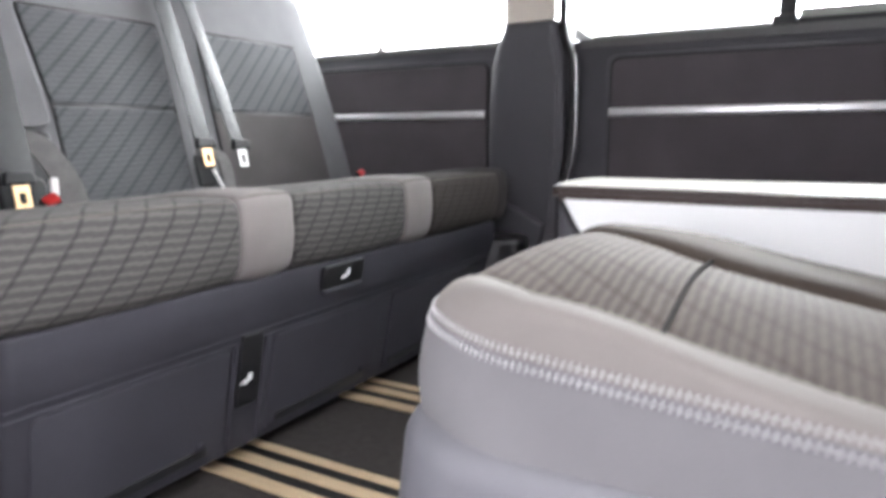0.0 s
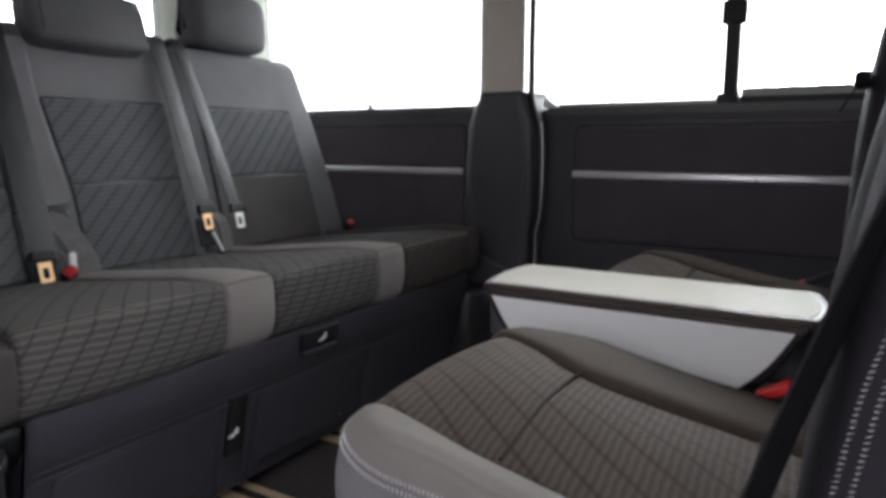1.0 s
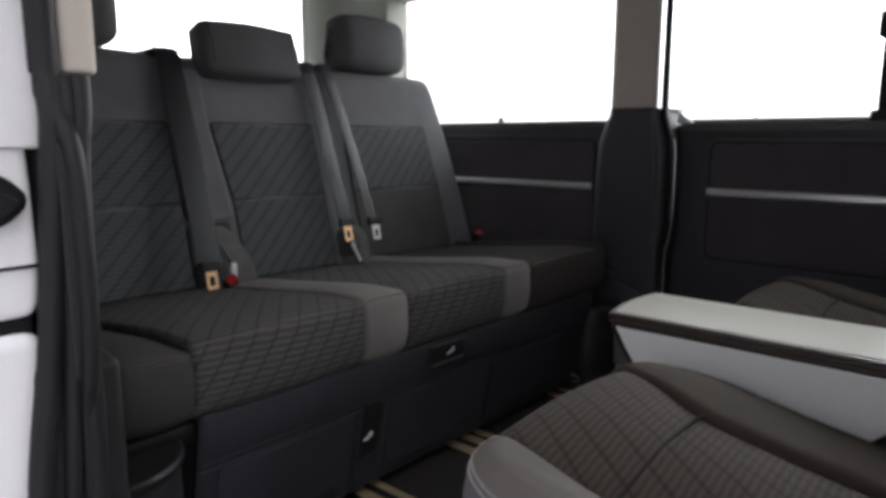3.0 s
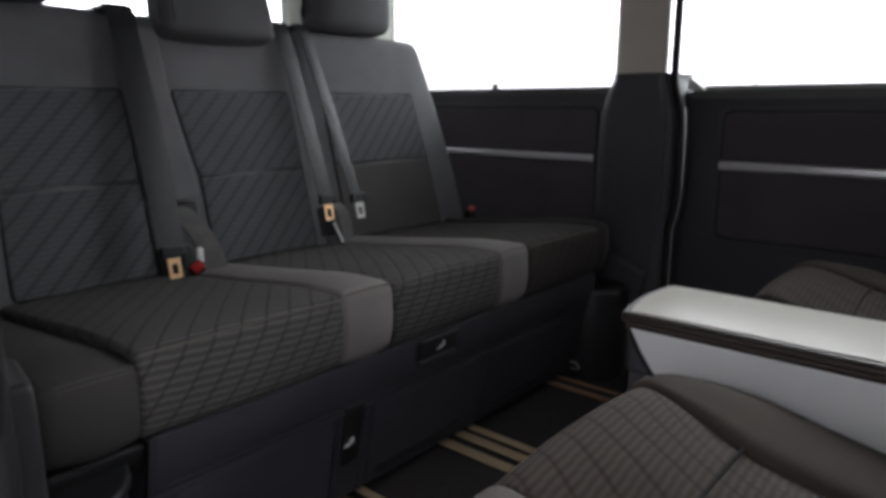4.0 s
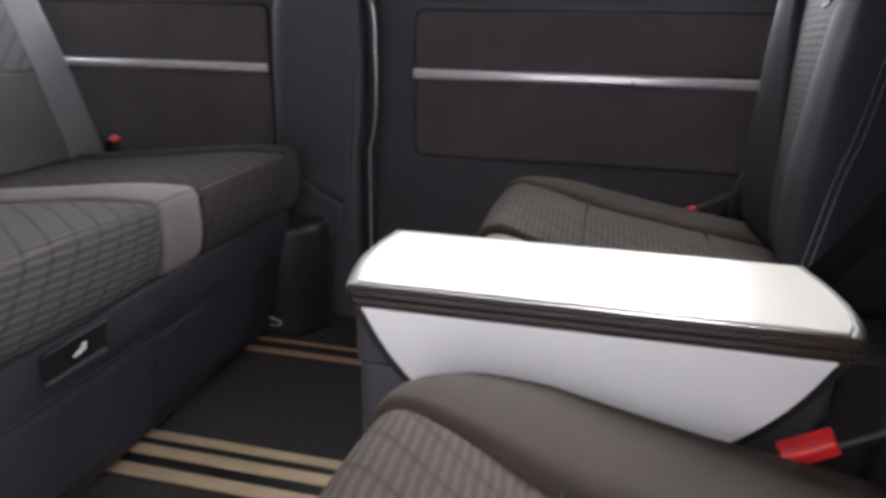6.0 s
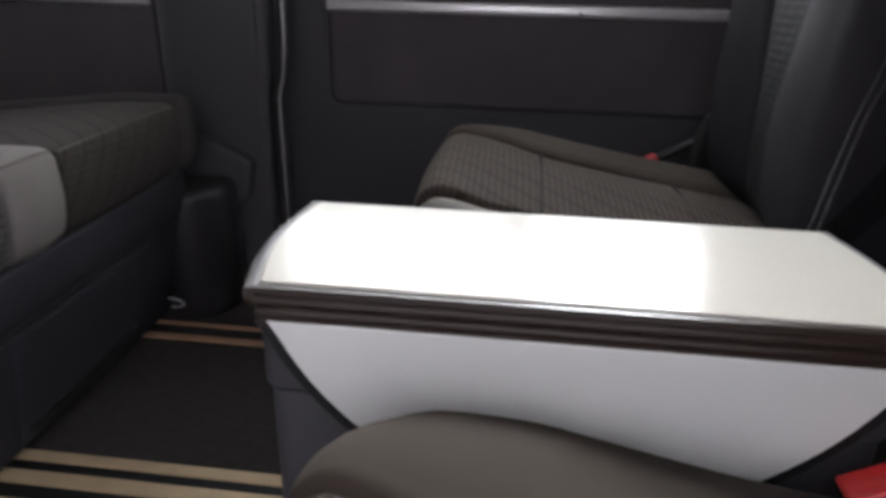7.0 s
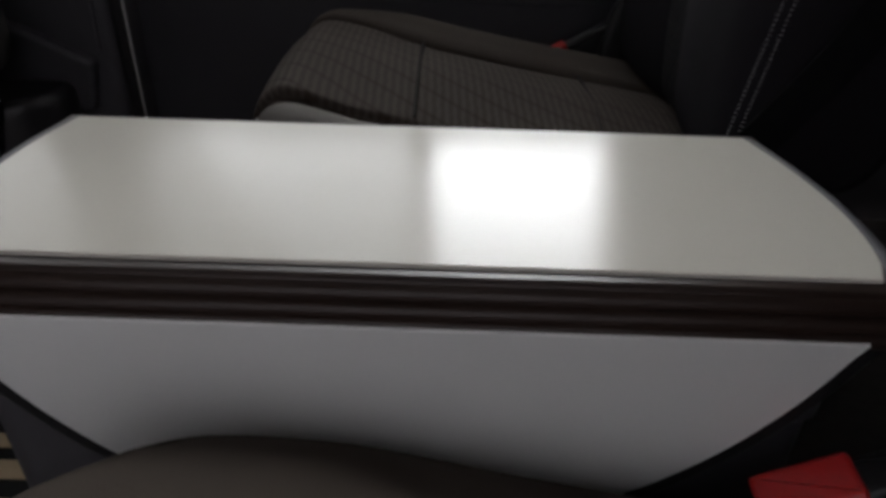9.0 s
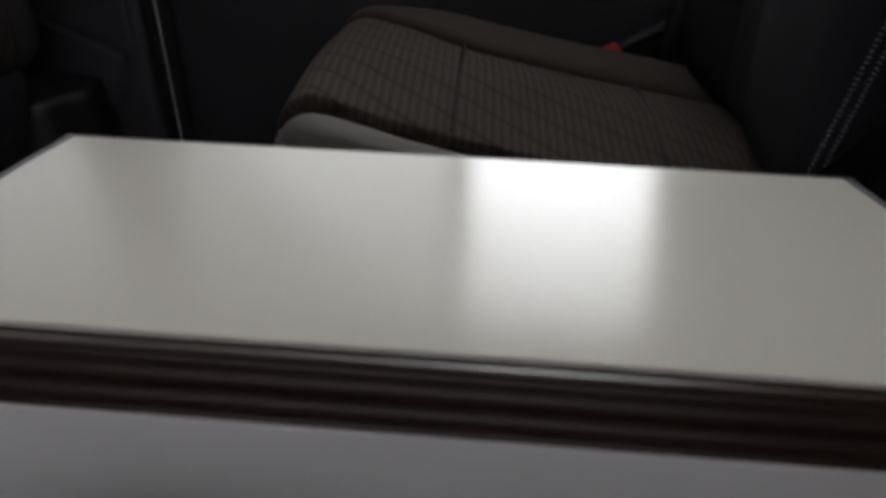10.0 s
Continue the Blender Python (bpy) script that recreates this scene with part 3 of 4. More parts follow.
# Cab walled off out of view, so no light enters where its glass would be.
tagged(part("wall_cab_far", box(1.10, 2.2, 1.655, 1.72, 0.74, 1.38, 0.01), M_PLASTIC), "charcoal post beside the door, carried on unseen to stop cab light", "wall", kind="structure")
tagged(part("light_stop_front", box(2.12, 2.2, -0.06, 1.60, -0.06, 1.38, 0.006), M_PLASTIC), "unseen dark wall added to keep cab light out", "wall", kind="structure")
tagged(part("light_stop_side", box(1.40, 2.12, -0.06, 0.02, -0.3, 1.25, 0.006), M_PLASTIC), "unseen charcoal wall added along the cab side to stop light", "wall", kind="structure")
w5 = thing("window_5", -0.45, 0.0, 0.77, "rear side window on the door side", "window", kind="structure")
part("pane", box(-0.90, 0.03, 0.0, 0.004, 0.766, 1.25, 0.0008, 0.001), M_SMOKE, w5)

# the sliding door, pushed back along the outside
sd = thing("sliding_door", -0.40, -0.08, -0.3, "white painted sliding door standing open along the body", "sliding door")
part("door_skin", solid(rounded([(-0.165, -0.36), (-0.06, -0.36), (0.004, -0.30), (0.024, 0.50), (-0.165, 0.50)], 0.03), -0.98, 0.165, "x", 0.018), M_PAINT, sd, "white painted lower door")
part("door_shoulder", solid(rounded([(-0.165, 0.515), (0.020, 0.515), (0.026, 0.565), (0.020, 0.78), (-0.155, 0.80)], 0.02), -0.98, 0.160, "x", 0.012), M_PAINT, sd, "white painted door shoulder")
part("door_gap_seal", box(-0.97, 0.152, -0.155, 0.014, 0.495, 0.522, 0.004), M_BLACK, sd, "black guide gap")
for bar in ((-0.98, 0.0, 0.775, 0.815), (-0.98, -0.10, 1.17, 1.22), (-0.98, -0.90, 0.80, 1.18), (-0.16, -0.10, 0.80, 1.18)):
    part("window_bar", box(bar[0], bar[1], -0.10, -0.07, bar[2], bar[3], 0.006), M_PAINT, sd)
part("pane", box(-0.91, -0.15, -0.087, -0.083, 0.79, 1.18, 0.0008, 0.001), M_TINT, sd)
part("door_catch", solid(rounded([(-0.050, 0.618), (-0.010, 0.618), (0.012, 0.640), (0.012, 0.654), (-0.010, 0.676), (-0.045, 0.678)], 0.016), 0.150, 0.182, "x", 0.010), M_BLACK, sd, "black door catch")
part("seam_line", box(-0.02, 0.1665, -0.03, 0.0225, 0.572, 0.575, 0.0008), M_BLACK, sd, "thin dark joint")

# ---- rear bench ----
bench = thing("bench_seat", -0.15, MID, 0.0, "grey woven three-seat rear bench on a slate plastic base", "bench seat")


def cushion_profile(lift):
    return dense(rounded([(-0.42, 0.285), (0.045, 0.298), (0.096, 0.308), (0.108, 0.355), (0.104, 0.426 + lift), (0.0, 0.426 + lift), (-0.20, 0.402 + lift), (-0.42, 0.380 + lift)],
                         [0.01, 0.03, 0.02, 0.04, 0.022, 0.08, 0.1, 0.01], 6), 0.03)


for y0, y1, mt, lift, nm, lb, r0, r1 in ((0.100, 0.2255, M_ENDSHADE, -0.012, "end_cushion", "plain grey end cushion, darkened for shade, with a twin seam", 0.03, 0.010),
                                         (0.2235, 0.5515, M_WEAVE, -0.001, "patterned_cushion", "woven cushion with slanting dark lines", 0.008, 0.008),
                                         (0.5495, 0.6615, M_BAND, 0.004, "plain_cushion_band", "pale grey plain cushion band", 0.012, 0.012),
                                         (0.6595, 0.9665, M_WEAVE, -0.001, "patterned_cushion", "", 0.008, 0.008),
                                         (0.9645, 1.0715, M_BAND, 0.004, "plain_cushion_band", "", 0.012, 0.012),
                                         (1.0695, 1.3815, M_FARSHADE, -0.001, "patterned_cushion", "brown-grey cushion, darkened for shade, with faint slanting lines beside the pillar", 0.008, 0.008),
                                         (1.3795, 1.450, M_ENDSHADE, 0.004, "end_cushion", "", 0.010, 0.03)):
    part(nm, solid(cushion_profile(lift), y0, y1, "y", r0, r1, mid=8, swell=0.004), mt, bench, lb)
end_prof = cushion_profile(-0.012)


def puff(y):
    return 0.004 * (1 - (2 * (y - 0.13) / 0.0855 - 1) ** 2) + 0.0005


for level in (0.80, 0.42):
    p, q = min(((p, q) for p, q in zip(end_prof, outline_normals(end_prof)) if q.x > 0.1 and p[1] > 0.35), key=lambda c: abs(c[1].y - level))
    part("seam_thread", stitches([(p[0] + q.x * puff(y), y, p[1] + q.y * puff(y)) for y in [0.134 + 0.008 * k for k in range(11)]], 0.007, 0.0010, 0.0006), M_WELT, bench, "grey-brown twin seam")


def front_edge(lift, swell):
    """Where the cushion's top turns down into its front."""
    prof = cushion_profile(lift)
    nor = outline_normals(prof)
    p, q = max(zip(prof, nor), key=lambda c: c[1].x + c[1].y)
    return p[0] + q.x * swell, p[1] + q.y * swell


for y0, y1 in ((0.2235, 0.5515), (0.5495, 0.6615), (0.6595, 0.9665), (0.9645, 1.0715), (1.0695, 1.3815)):
    pts = []
    for k in range(13):
        u = k / 12
        ex, ez = front_edge(0.004 if y1 - y0 < 0.2 else -0.001, 0.004 * (1 - (2 * u - 1) ** 2) + 0.0004)
        pts.append((ex, y0 + 0.008 + (y1 - y0 - 0.016) * u, ez))
    part("front_seam", tube(pts, 0.0012, 6), M_WELT, bench, "grey-brown seam along the front edge")

# base under the cushions
skirt = rounded([(-0.40, 0.0), (-0.06, 0.0), (-0.03, 0.028), (0.034, 0.028), (0.071, 0.214), (0.080, 0.232), (0.091, 0.270), (0.091, 0.306), (-0.40, 0.298)], [0, 0, 0.01, 0.006, 0.012, 0.02, 0.02, 0.006, 0], 4)
base = part("base", solid(skirt, 0.235, 1.40, "y", 0.012), M_SKIRT, bench, "slate grey plastic bench skirt")
part("base_end", solid(rounded([(-0.40, 0.20), (0.02, 0.20), (0.070, 0.25), (0.085, 0.30), (-0.40, 0.292)], 0.02), 0.115, 0.24, "y", 0.012), M_BLACK, bench)


def on_skirt(y, z, out=0.0):
    """A point on the sloping front of the base."""
    return (0.034 + (z - 0.028) * 0.199 + out, y, z)


def skirt_plate(y0, y1, z0, z1, r, out, th):
    prof = rounded([(y0, z0), (y1, z0), (y1, z1), (y0, z1)], r, 4)
    return solid(prof, out - th, out, "x", min(0.003, th * 0.4), bend=lambda c: Vector(on_skirt(c.y, c.z, c.x)))


for y0, y1 in ((0.270, 0.552), (0.640, 0.935), (0.968, 1.290)):
    pl = part("front_panel", skirt_plate(y0, y1, 0.042, 0.205, 0.012, 0.0035, 0.012), M_SKIRT, base, "slate plastic drawer front")
    part("pull_slot", skirt_plate(y0 + 0.02, y1 - 0.03, 0.048, 0.064, 0.006, 0.0048, 0.004), M_BLACK, base, "dark pull slot")
    part("slot_button", skirt_plate(y1 - 0.05, y1 - 0.038, 0.067, 0.075, 0.004, 0.009, 0.006), M_SKIRT, base)
for y0, y1 in ((0.560, 0.566), (0.620, 0.632)):
    part("skirt_rib", skirt_plate(y0, y1, 0.032, 0.212, 0.003, 0.005, 0.008), M_SKIRT, base)
for z0, z1 in ((0.2075, 0.2115), (0.2205, 0.2245)):
    part("skirt_ridge", skirt_plate(0.240, 1.395, z0, z1, 0.0015, 0.0045, 0.008), M_SKIRT, base)
tab = part("strap_plate", skirt_plate(0.571, 0.614, 0.104, 0.222, 0.004, 0.006, 0.008), M_BLACK, bench, "black pull plate with a small white symbol")
for (a, b, c, d) in ((0.587, 0.596, 0.146, 0.158), (0.579, 0.588, 0.142, 0.150), (0.574, 0.578, 0.1425, 0.147)):
    part("printed_symbol", skirt_plate(a, b, c, d, 0.002, 0.0075, 0.002), M_WHITEPL, tab)


def lip_plate(y0, y1, z0, z1, r, out, th):
    prof = rounded([(y0, z0), (y1, z0), (y1, z1), (y0, z1)], r, 4)
    return solid(prof, out - th, out, "x", min(0.003, th * 0.4), bend=lambda c: Vector((0.0805 + (c.z - 0.236) * 0.22 + c.x, c.y, c.z)))


tab2 = part("lever_plate", lip_plate(0.730, 0.842, 0.258, 0.299, 0.006, 0.006, 0.008), M_BLACK, bench, "black lever plate with a small white symbol")
for (a, b, c, d) in ((0.792, 0.800, 0.274, 0.286), (0.785, 0.793, 0.271, 0.279), (0.779, 0.784, 0.271, 0.276)):
    part("printed_symbol", lip_plate(a, b, c, d, 0.002, 0.0075, 0.002), M_WHITEPL, tab2)
part("lever", lip_plate(0.736, 0.838, 0.250, 0.258, 0.003, 0.011, 0.014), M_SKIRT, tab2)

# backrests: the front face leans back


def back_x(z, out=0.0):
    return -0.455 - 0.25 * (z - 0.566) + out


def back_profile(out=0.0, top=0.902):
    return dense(rounded([(back_x(0.36, out), 0.36), (back_x(0.60, out + 0.002), 0.60), (back_x(top, out), top), (back_x(top) - 0.075, top + 0.004), (back_x(0.36) - 0.12, 0.34)],
                         [0.03, 0.2, 0.035, 0.03, 0.02], 6), 0.03)


def lean_out(c):
    """The outer side of the far backrest narrows towards its shoulder."""
    if c.y > 1.15:
        c.y -= (c.y - 1.15) * 0.23 * max(0, min(1, (c.z - 0.38) / 0.52)) ** 1.5
    return c


def lean_in(c):
    if c.y < 0.45:
        c.y += (0.45 - c.y) * 0.23 * max(0, min(1, (c.z - 0.38) / 0.52)) ** 1.5
    return c


for y0, y1, bend in ((0.150, 0.560, lean_in), (0.556, 0.945, None), (0.941, 1.494, lean_out)):
    part("backrest", solid(back_profile(), y0, y1, "y", 0.03 if bend else 0.016, mid=6, swell=0.004, bend=bend), M_CLOTH, bench, "plain grey backrest")


def back_panel(y0, y1, z0, z1, out=0.007, r=0.012, taper=0.0, bend=None):
    prof = rounded([(y0, z0), (y1, z0), (y1 - taper, z1), (y0, z1)], r, 4)
    bm = solid(dense(prof, 0.04), -0.02, out, "x", 0.005, arc=3, bend=lambda c: (bend or (lambda v: v))(Vector((back_x(c.z, c.x), c.y, c.z))))
    uvl = bm.loops.layers.uv[0]
    for f in bm.faces:
        for lp in f.loops:
            lp[uvl].uv = (lp.vert.co.y, -lp.vert.co.z)
    return bm


def flare(c):
    """The bolster between two seats widens downwards, and the panel beside it gives way."""
    if 0.55 < c.y < 0.76:
        w = (c.y - 0.55) / 0.05 if c.y < 0.60 else (0.76 - c.y) / 0.16
        c.y += w * (0.006 + 0.028 * max(0.0, min(1.0, (0.76 - c.z) / 0.20)))
    return c


for y0, y1, bend in ((0.245, 0.505, lean_in), (0.600, 0.905, flare), (1.008, 1.367, lean_out)):
    part("patterned_panel", back_panel(y0, y1, 0.571, 0.748, bend=bend), M_WEAVEB, bench, "woven back panel with slanting dark lines")
    part("patterned_panel" if y0 < 0.9 else "plain_panel", back_panel(y0, y1, 0.385, 0.567, bend=bend), M_WEAVEB if y0 < 0.9 else M_PLAINDK, bench)
    edge = dense(rounded([(y0, 0.383), (y1, 0.383), (y1, 0.750), (y0, 0.750)], 0.012, 4), 0.04)
    part("panel_seam", tube([(bend or (lambda v: v))(Vector((back_x(z, 0.0035), y, z))) for y, z in edge + edge[:1]], 0.0019, 6), M_SEAM, bench, "dark seam round the back panel")
    part("panel_seam", tube([(bend or (lambda v: v))(Vector((back_x(0.569, 0.004), y0 + (y1 - y0) * k / 6, 0.569))) for k in range(7)], 0.0017, 6), M_SEAM, bench)
part("shoulder_bolster", back_panel(0.508, 0.592, 0.525, 0.875, 0.017, 0.02, bend=flare), M_CLOTH, bench, "plain raised bolster between two seats")
part("buckle_pocket", back_panel(0.500, 0.590, 0.395, 0.520, 0.009, 0.01, bend=flare), M_BLACK, bench, "black buckle pocket")
part("buckle_pocket", back_panel(0.925, 0.985, 0.40, 0.47, 0.004, 0.01), M_BLACK, bench)
part("buckle_pocket", back_panel(0.504, 0.586, 0.370, 0.440, 0.013, 0.02), M_BLACK, bench)


def headrest(yc, w, z0, z1, x0, x1, tilt, label, posts=True, er=0.048):
    prof = dense(rounded([(x0, z0), (x1, z0 + 0.008), (x1 + 0.006, (z0 + z1) / 2), (x1 - 0.006, z1), (x0 + 0.012, z1 - 0.004)], [er * 0.7, er * 0.7, 0.05, er * 0.8, er * 0.8], 6), 0.03)
    m = Matrix.Translation((x0, yc, z0)) @ Matrix.Rotation(radians(tilt), 4, "Y") @ Matrix.Translation((-x0, -yc, -z0))
    h = part("headrest", turn(solid(prof, yc - w / 2, yc + w / 2, "y", er, mid=6, swell=0.006, arc=6), m), M_HEAD, bench, label)
    for dy in (er * 0.85 - w / 2, w / 2 - er * 0.85) if not posts else ():
        front = [m @ Vector((p[0] + q.x * 0.006, yc + dy, p[1] + q.y * 0.006)) for p, q in zip(prof, outline_normals(prof)) if p[0] > (x0 + x1) / 2 and p[1] > z0 + 0.02]
        part("headrest_seam", tube(sorted(front, key=lambda v: v.z), 0.0012, 6), M_SEAM, h)
    if posts:
        for dy in (-0.05, 0.05):
            part("post", tube([(x0 + 0.05, yc + dy, z0 + 0.03), (x0 + 0.045, yc + dy, z0 - 0.05)], 0.006), M_STEEL, h, "steel post")
    return h


headrest(0.300, 0.27, 0.900, 1.065, -0.625, -0.515, 0, "grey padded headrest")
headrest(0.738, 0.275, 0.842, 0.976, -0.560, -0.476, -14, "grey padded headrest folded low over the backrest", False, 0.022)
headrest(1.165, 0.27, 0.902, 1.065, -0.625, -0.515, 0, "grey padded headrest")
part("belt_guide", box(-0.605, -0.545, 0.895, 1.005, 0.885, 0.912, 0.008), M_BLACK, bench, "black belt outlet")
part("belt_guide", box(-0.605, -0.545, 0.49, 0.57, 0.885, 0.912, 0.008), M_BLACK, bench)

# belts


def latch(x, y, z, mat, parent, lean=12, label="steel belt tongue"):
    bm = frame_plate(-0.013, 0.013, -0.040, 0.006, (-0.006, 0.006, -0.031, -0.012), 0, 0.0022, 0.004)
    turn(bm, Matrix.Translation((x, y, z)) @ Matrix.Rotation(radians(-lean), 4, "Y"))
    lt = part("belt_tongue", bm, mat, parent, label)
    sh = solid(rounded([(-0.026, 0.000), (0.026, 0.000), (0.022, 0.022), (-0.022, 0.022)], 0.006), -0.006, 0.007, "x", 0.003)
    part("tongue_grip", turn(sh, Matrix.Translation((x, y, z)) @ Matrix.Rotation(radians(-lean), 4, "Y")), M_BLACK, lt, "black plastic grip")
    return lt


def hanging_belt(top, low, mat, width=0.047, sag=0.012, label="seat belt webbing"):
    a, b = Vector(top), Vector(low)
    pts = [a + (b - a) * t + Vector((sag * math.sin(math.pi * t), 0, 0)) for t in [i / 16 for i in range(17)]]
    pts = [a + Vector((-0.03, 0, 0.004)), a + Vector((-0.012, 0, 0.008))] + pts
    return part("belt", ribbon(pts, (0.0, 1, 0), width, 0.0016, 0.001), mat, bench, label)


hanging_belt((-0.528, 0.530, 0.908), (-0.338, 0.500, 0.452), M_BELTG, 0.056, sag=0.006, label="dark grey seat belt webbing hanging down the backrest")
hanging_belt((-0.530, 0.918, 0.908), (-0.388, 0.922, 0.500), M_BELTG, 0.044, 0.004)
hanging_belt((-0.530, 0.982, 0.908), (-0.378, 1.012, 0.492), M_BELTG, 0.036, 0.004)
latch(-0.334, 0.500, 0.432, M_WARMGLOW, bench, label="steel belt tongue with a warm glow put into its colour")
latch(-0.380, 0.921, 0.486, M_WARMGLOW, bench)
latch(-0.372, 1.014, 0.482, M_STEEL, bench)


def buckle(x, y, z, m, parent):
    body = solid(rounded([(-0.017, -0.045), (0.017, -0.045), (0.016, 0.014), (-0.016, 0.014)], 0.006), -0.010, 0.010, "x", 0.005)
    bk = part("buckle", turn(body, Matrix.Translation((x, y, z)) @ m), M_BLACK, parent, "black belt buckle")
    btn = solid(rounded([(-0.012, 0.004), (0.012, 0.004), (0.012, 0.017), (-0.012, 0.017)], 0.004), -0.006, 0.012, "x", 0.003)
    part("red_button", turn(btn, Matrix.Translation((x, y, z)) @ m), M_RED, bk, "red release button")
    return bk


buckle(-0.345, 0.553, 0.398, Matrix.Rotation(radians(30), 4, "X") @ Matrix.Rotation(radians(35), 4, "Y"), bench)
buckle(-0.40, 1.496, 0.400, Matrix.Rotation(radians(20), 4, "X") @ Matrix.Rotation(radians(30), 4, "Y"), bench)
part("buckle_label", box(-0.347, -0.342, 0.555, 0.569, 0.405, 0.441, 0.004), M_WHITEPL, bench, "white buckle label")
part("buckle_strap", ribbon(smooth_path([(-0.41, 0.545, 0.515), (-0.385, 0.560, 0.500), (-0.365, 0.578, 0.465), (-0.345, 0.590, 0.42), (-0.335, 0.594, 0.375)]), (0.2, 1, 0.15), 0.044, 0.004), M_STRAP, bench, "grey buckle strap")
part("buckle_strap", ribbon(smooth_path([(-0.425, 0.972, 0.478), (-0.40, 0.974, 0.470), (-0.385, 0.978, 0.44), (-0.375, 0.98, 0.37)]), (0, 1, 0), 0.034, 0.005), M_STRAP, bench)
part("buckle_stalk", tube([(-0.386, 0.934, 0.455), (-0.372, 0.942, 0.425), (-0.365, 0.950, 0.385)], 0.007, 6), M_BLACK, bench)
part("stalk_label", tube([(-0.376, 0.934, 0.440), (-0.362, 0.944, 0.402), (-0.360, 0.947, 0.392)], 0.0045, 6), M_WHITEPL, bench, "pale stalk sleeve")

# ---- swivel seats ----
SX, SY = 0.76, 0.445
seat = thing("captain_seat", SX, SY, 0.0, "brown-grey swivel seat turned towards the bench with a ribbed woven cushion", "seat", "swivel seats")


def seat_cushion(lift, front=0.0):
    return dense(rounded([(1.03, 0.262), (0.600 + front, 0.262), (0.566 + front, 0.290), (0.551 + front, 0.350), (0.572 + front, 0.420 + lift), (0.655, 0.414 + lift), (0.80, 0.384 + lift), (1.03, 0.347 + lift)],
                         [0.04, 0.04, 0.04, 0.06, 0.06, 0.08, 0.1, 0.04], 6), 0.02)


def round_front(c, big=0.115):
    """Rounds the cushion's front corners as seen from above."""
    d = max(0.0, min(c.y - (SY - 0.236), SY + 0.234 - c.y))
    if d < big:
        s = big - math.sqrt(big * big - (big - d) ** 2)
        c.x += s * max(0.0, min(1.0, (0.82 - c.x) / 0.24))
        c.z -= (0.003 if c.y < SY else 0.024) * (1 - d / big) ** 1.6 * max(0.0, min(1.0, (c.z - 0.30) / 0.10))
    return c


def dip(c):
    """The cushion sinks a little behind its front roll on the door side."""
    k = max(0.0, min(1.0, (c.x - 0.60) / 0.06)) * max(0.0, min(1.0, (c.z - 0.30) / 0.08))
    c.z -= 0.014 * k * max(0.0, min(1.0, (SY - 0.04 - c.y) / 0.10))
    return c


def slim(c):
    """The ribbed insert narrows towards its rear cross seam, and the inner bolster takes its place."""
    k = max(0.0, min(1.0, (c.x - 0.585) / 0.125)) ** 1.3
    w = max(0.0, min(1.0, (c.y - SY + 0.02) / 0.146))
    c.y -= 0.058 * k * w
    return c


def insert_bend(c):
    return slim(dip(c))


def far_side(c):
    c = round_front(c)
    c.z += 0.006 * max(0.0, min(1.0, (c.x - 0.62) / 0.08)) * max(0.0, min(1.0, (c.z - 0.30) / 0.08))
    k = max(0.0, min(1.0, (c.x - 0.585) / 0.125)) ** 1.3
    c.y -= 0.058 * k * max(0.0, min(1.0, (SY + 0.170 - c.y) / 0.048))
    return c


def near_side(c):
    """The outer bolster: its side leans in towards the top and its outer edge stays full."""
    top = max(0.0, min(1.0, (c.z - 0.30) / 0.08))
    edge = max(0.0, min(1.0, (SY - 0.155 - c.y) / 0.05))
    c = round_front(c)
    k = max(0.0, min(1.0, (c.x - 0.575) / 0.125))
    c.z -= (0.014 - 0.018 * edge) * top * k * k * (3 - 2 * k)
    c.y += 0.006 * max(0.0, min(1.0, (c.z - 0.28) / 0.10)) * max(0.0, min(1.0, (SY - 0.185 - c.y) / 0.045))
    return c


near_prof = seat_cushion(0.0)
SEAM_CO, SEAM_NO = Vector((0.65, 0.0, 0.3880)), Vector((0.085, 0.0, 1.0)).normalized()


def cut_at(bm, co, no, **keep):
    return bmesh.ops.bisect_plane(bm, geom=bm.verts[:] + bm.edges[:] + bm.faces[:], plane_co=co, plane_no=no, **keep)


def whole_bolster():
    """Built straight with its side divided finely, then bent to its shape."""
    bm = solid(near_prof, SY - 0.232, SY - 0.143, "y", 0.010, 0.014, mid=8, swell=0.003, arc=6)
    for k in range(9):
        cut_at(bm, (0, 0, 0.27 + 0.016 * k), (0, 0, 1))
    for k in range(20):
        cut_at(bm, (0.56 + 0.02 * k, 0, 0), (1, 0, 0))
    bmesh.ops.triangulate(bm, faces=[f for f in bm.faces if len(f.verts) > 4])
    for v in bm.verts:
        v.co = near_side(v.co)
    bmesh.ops.recalc_face_normals(bm, faces=bm.faces)
    return bm


def bolster_piece(lower):
    """The outer bolster above its twin seam, or the side and front below it."""
    bm = whole_bolster()
    cut_at(bm, SEAM_CO, SEAM_NO, clear_outer=lower, clear_inner=not lower)
    bmesh.ops.triangulate(bm, faces=[f for f in bm.faces if len(f.verts) > 4])
    return bm


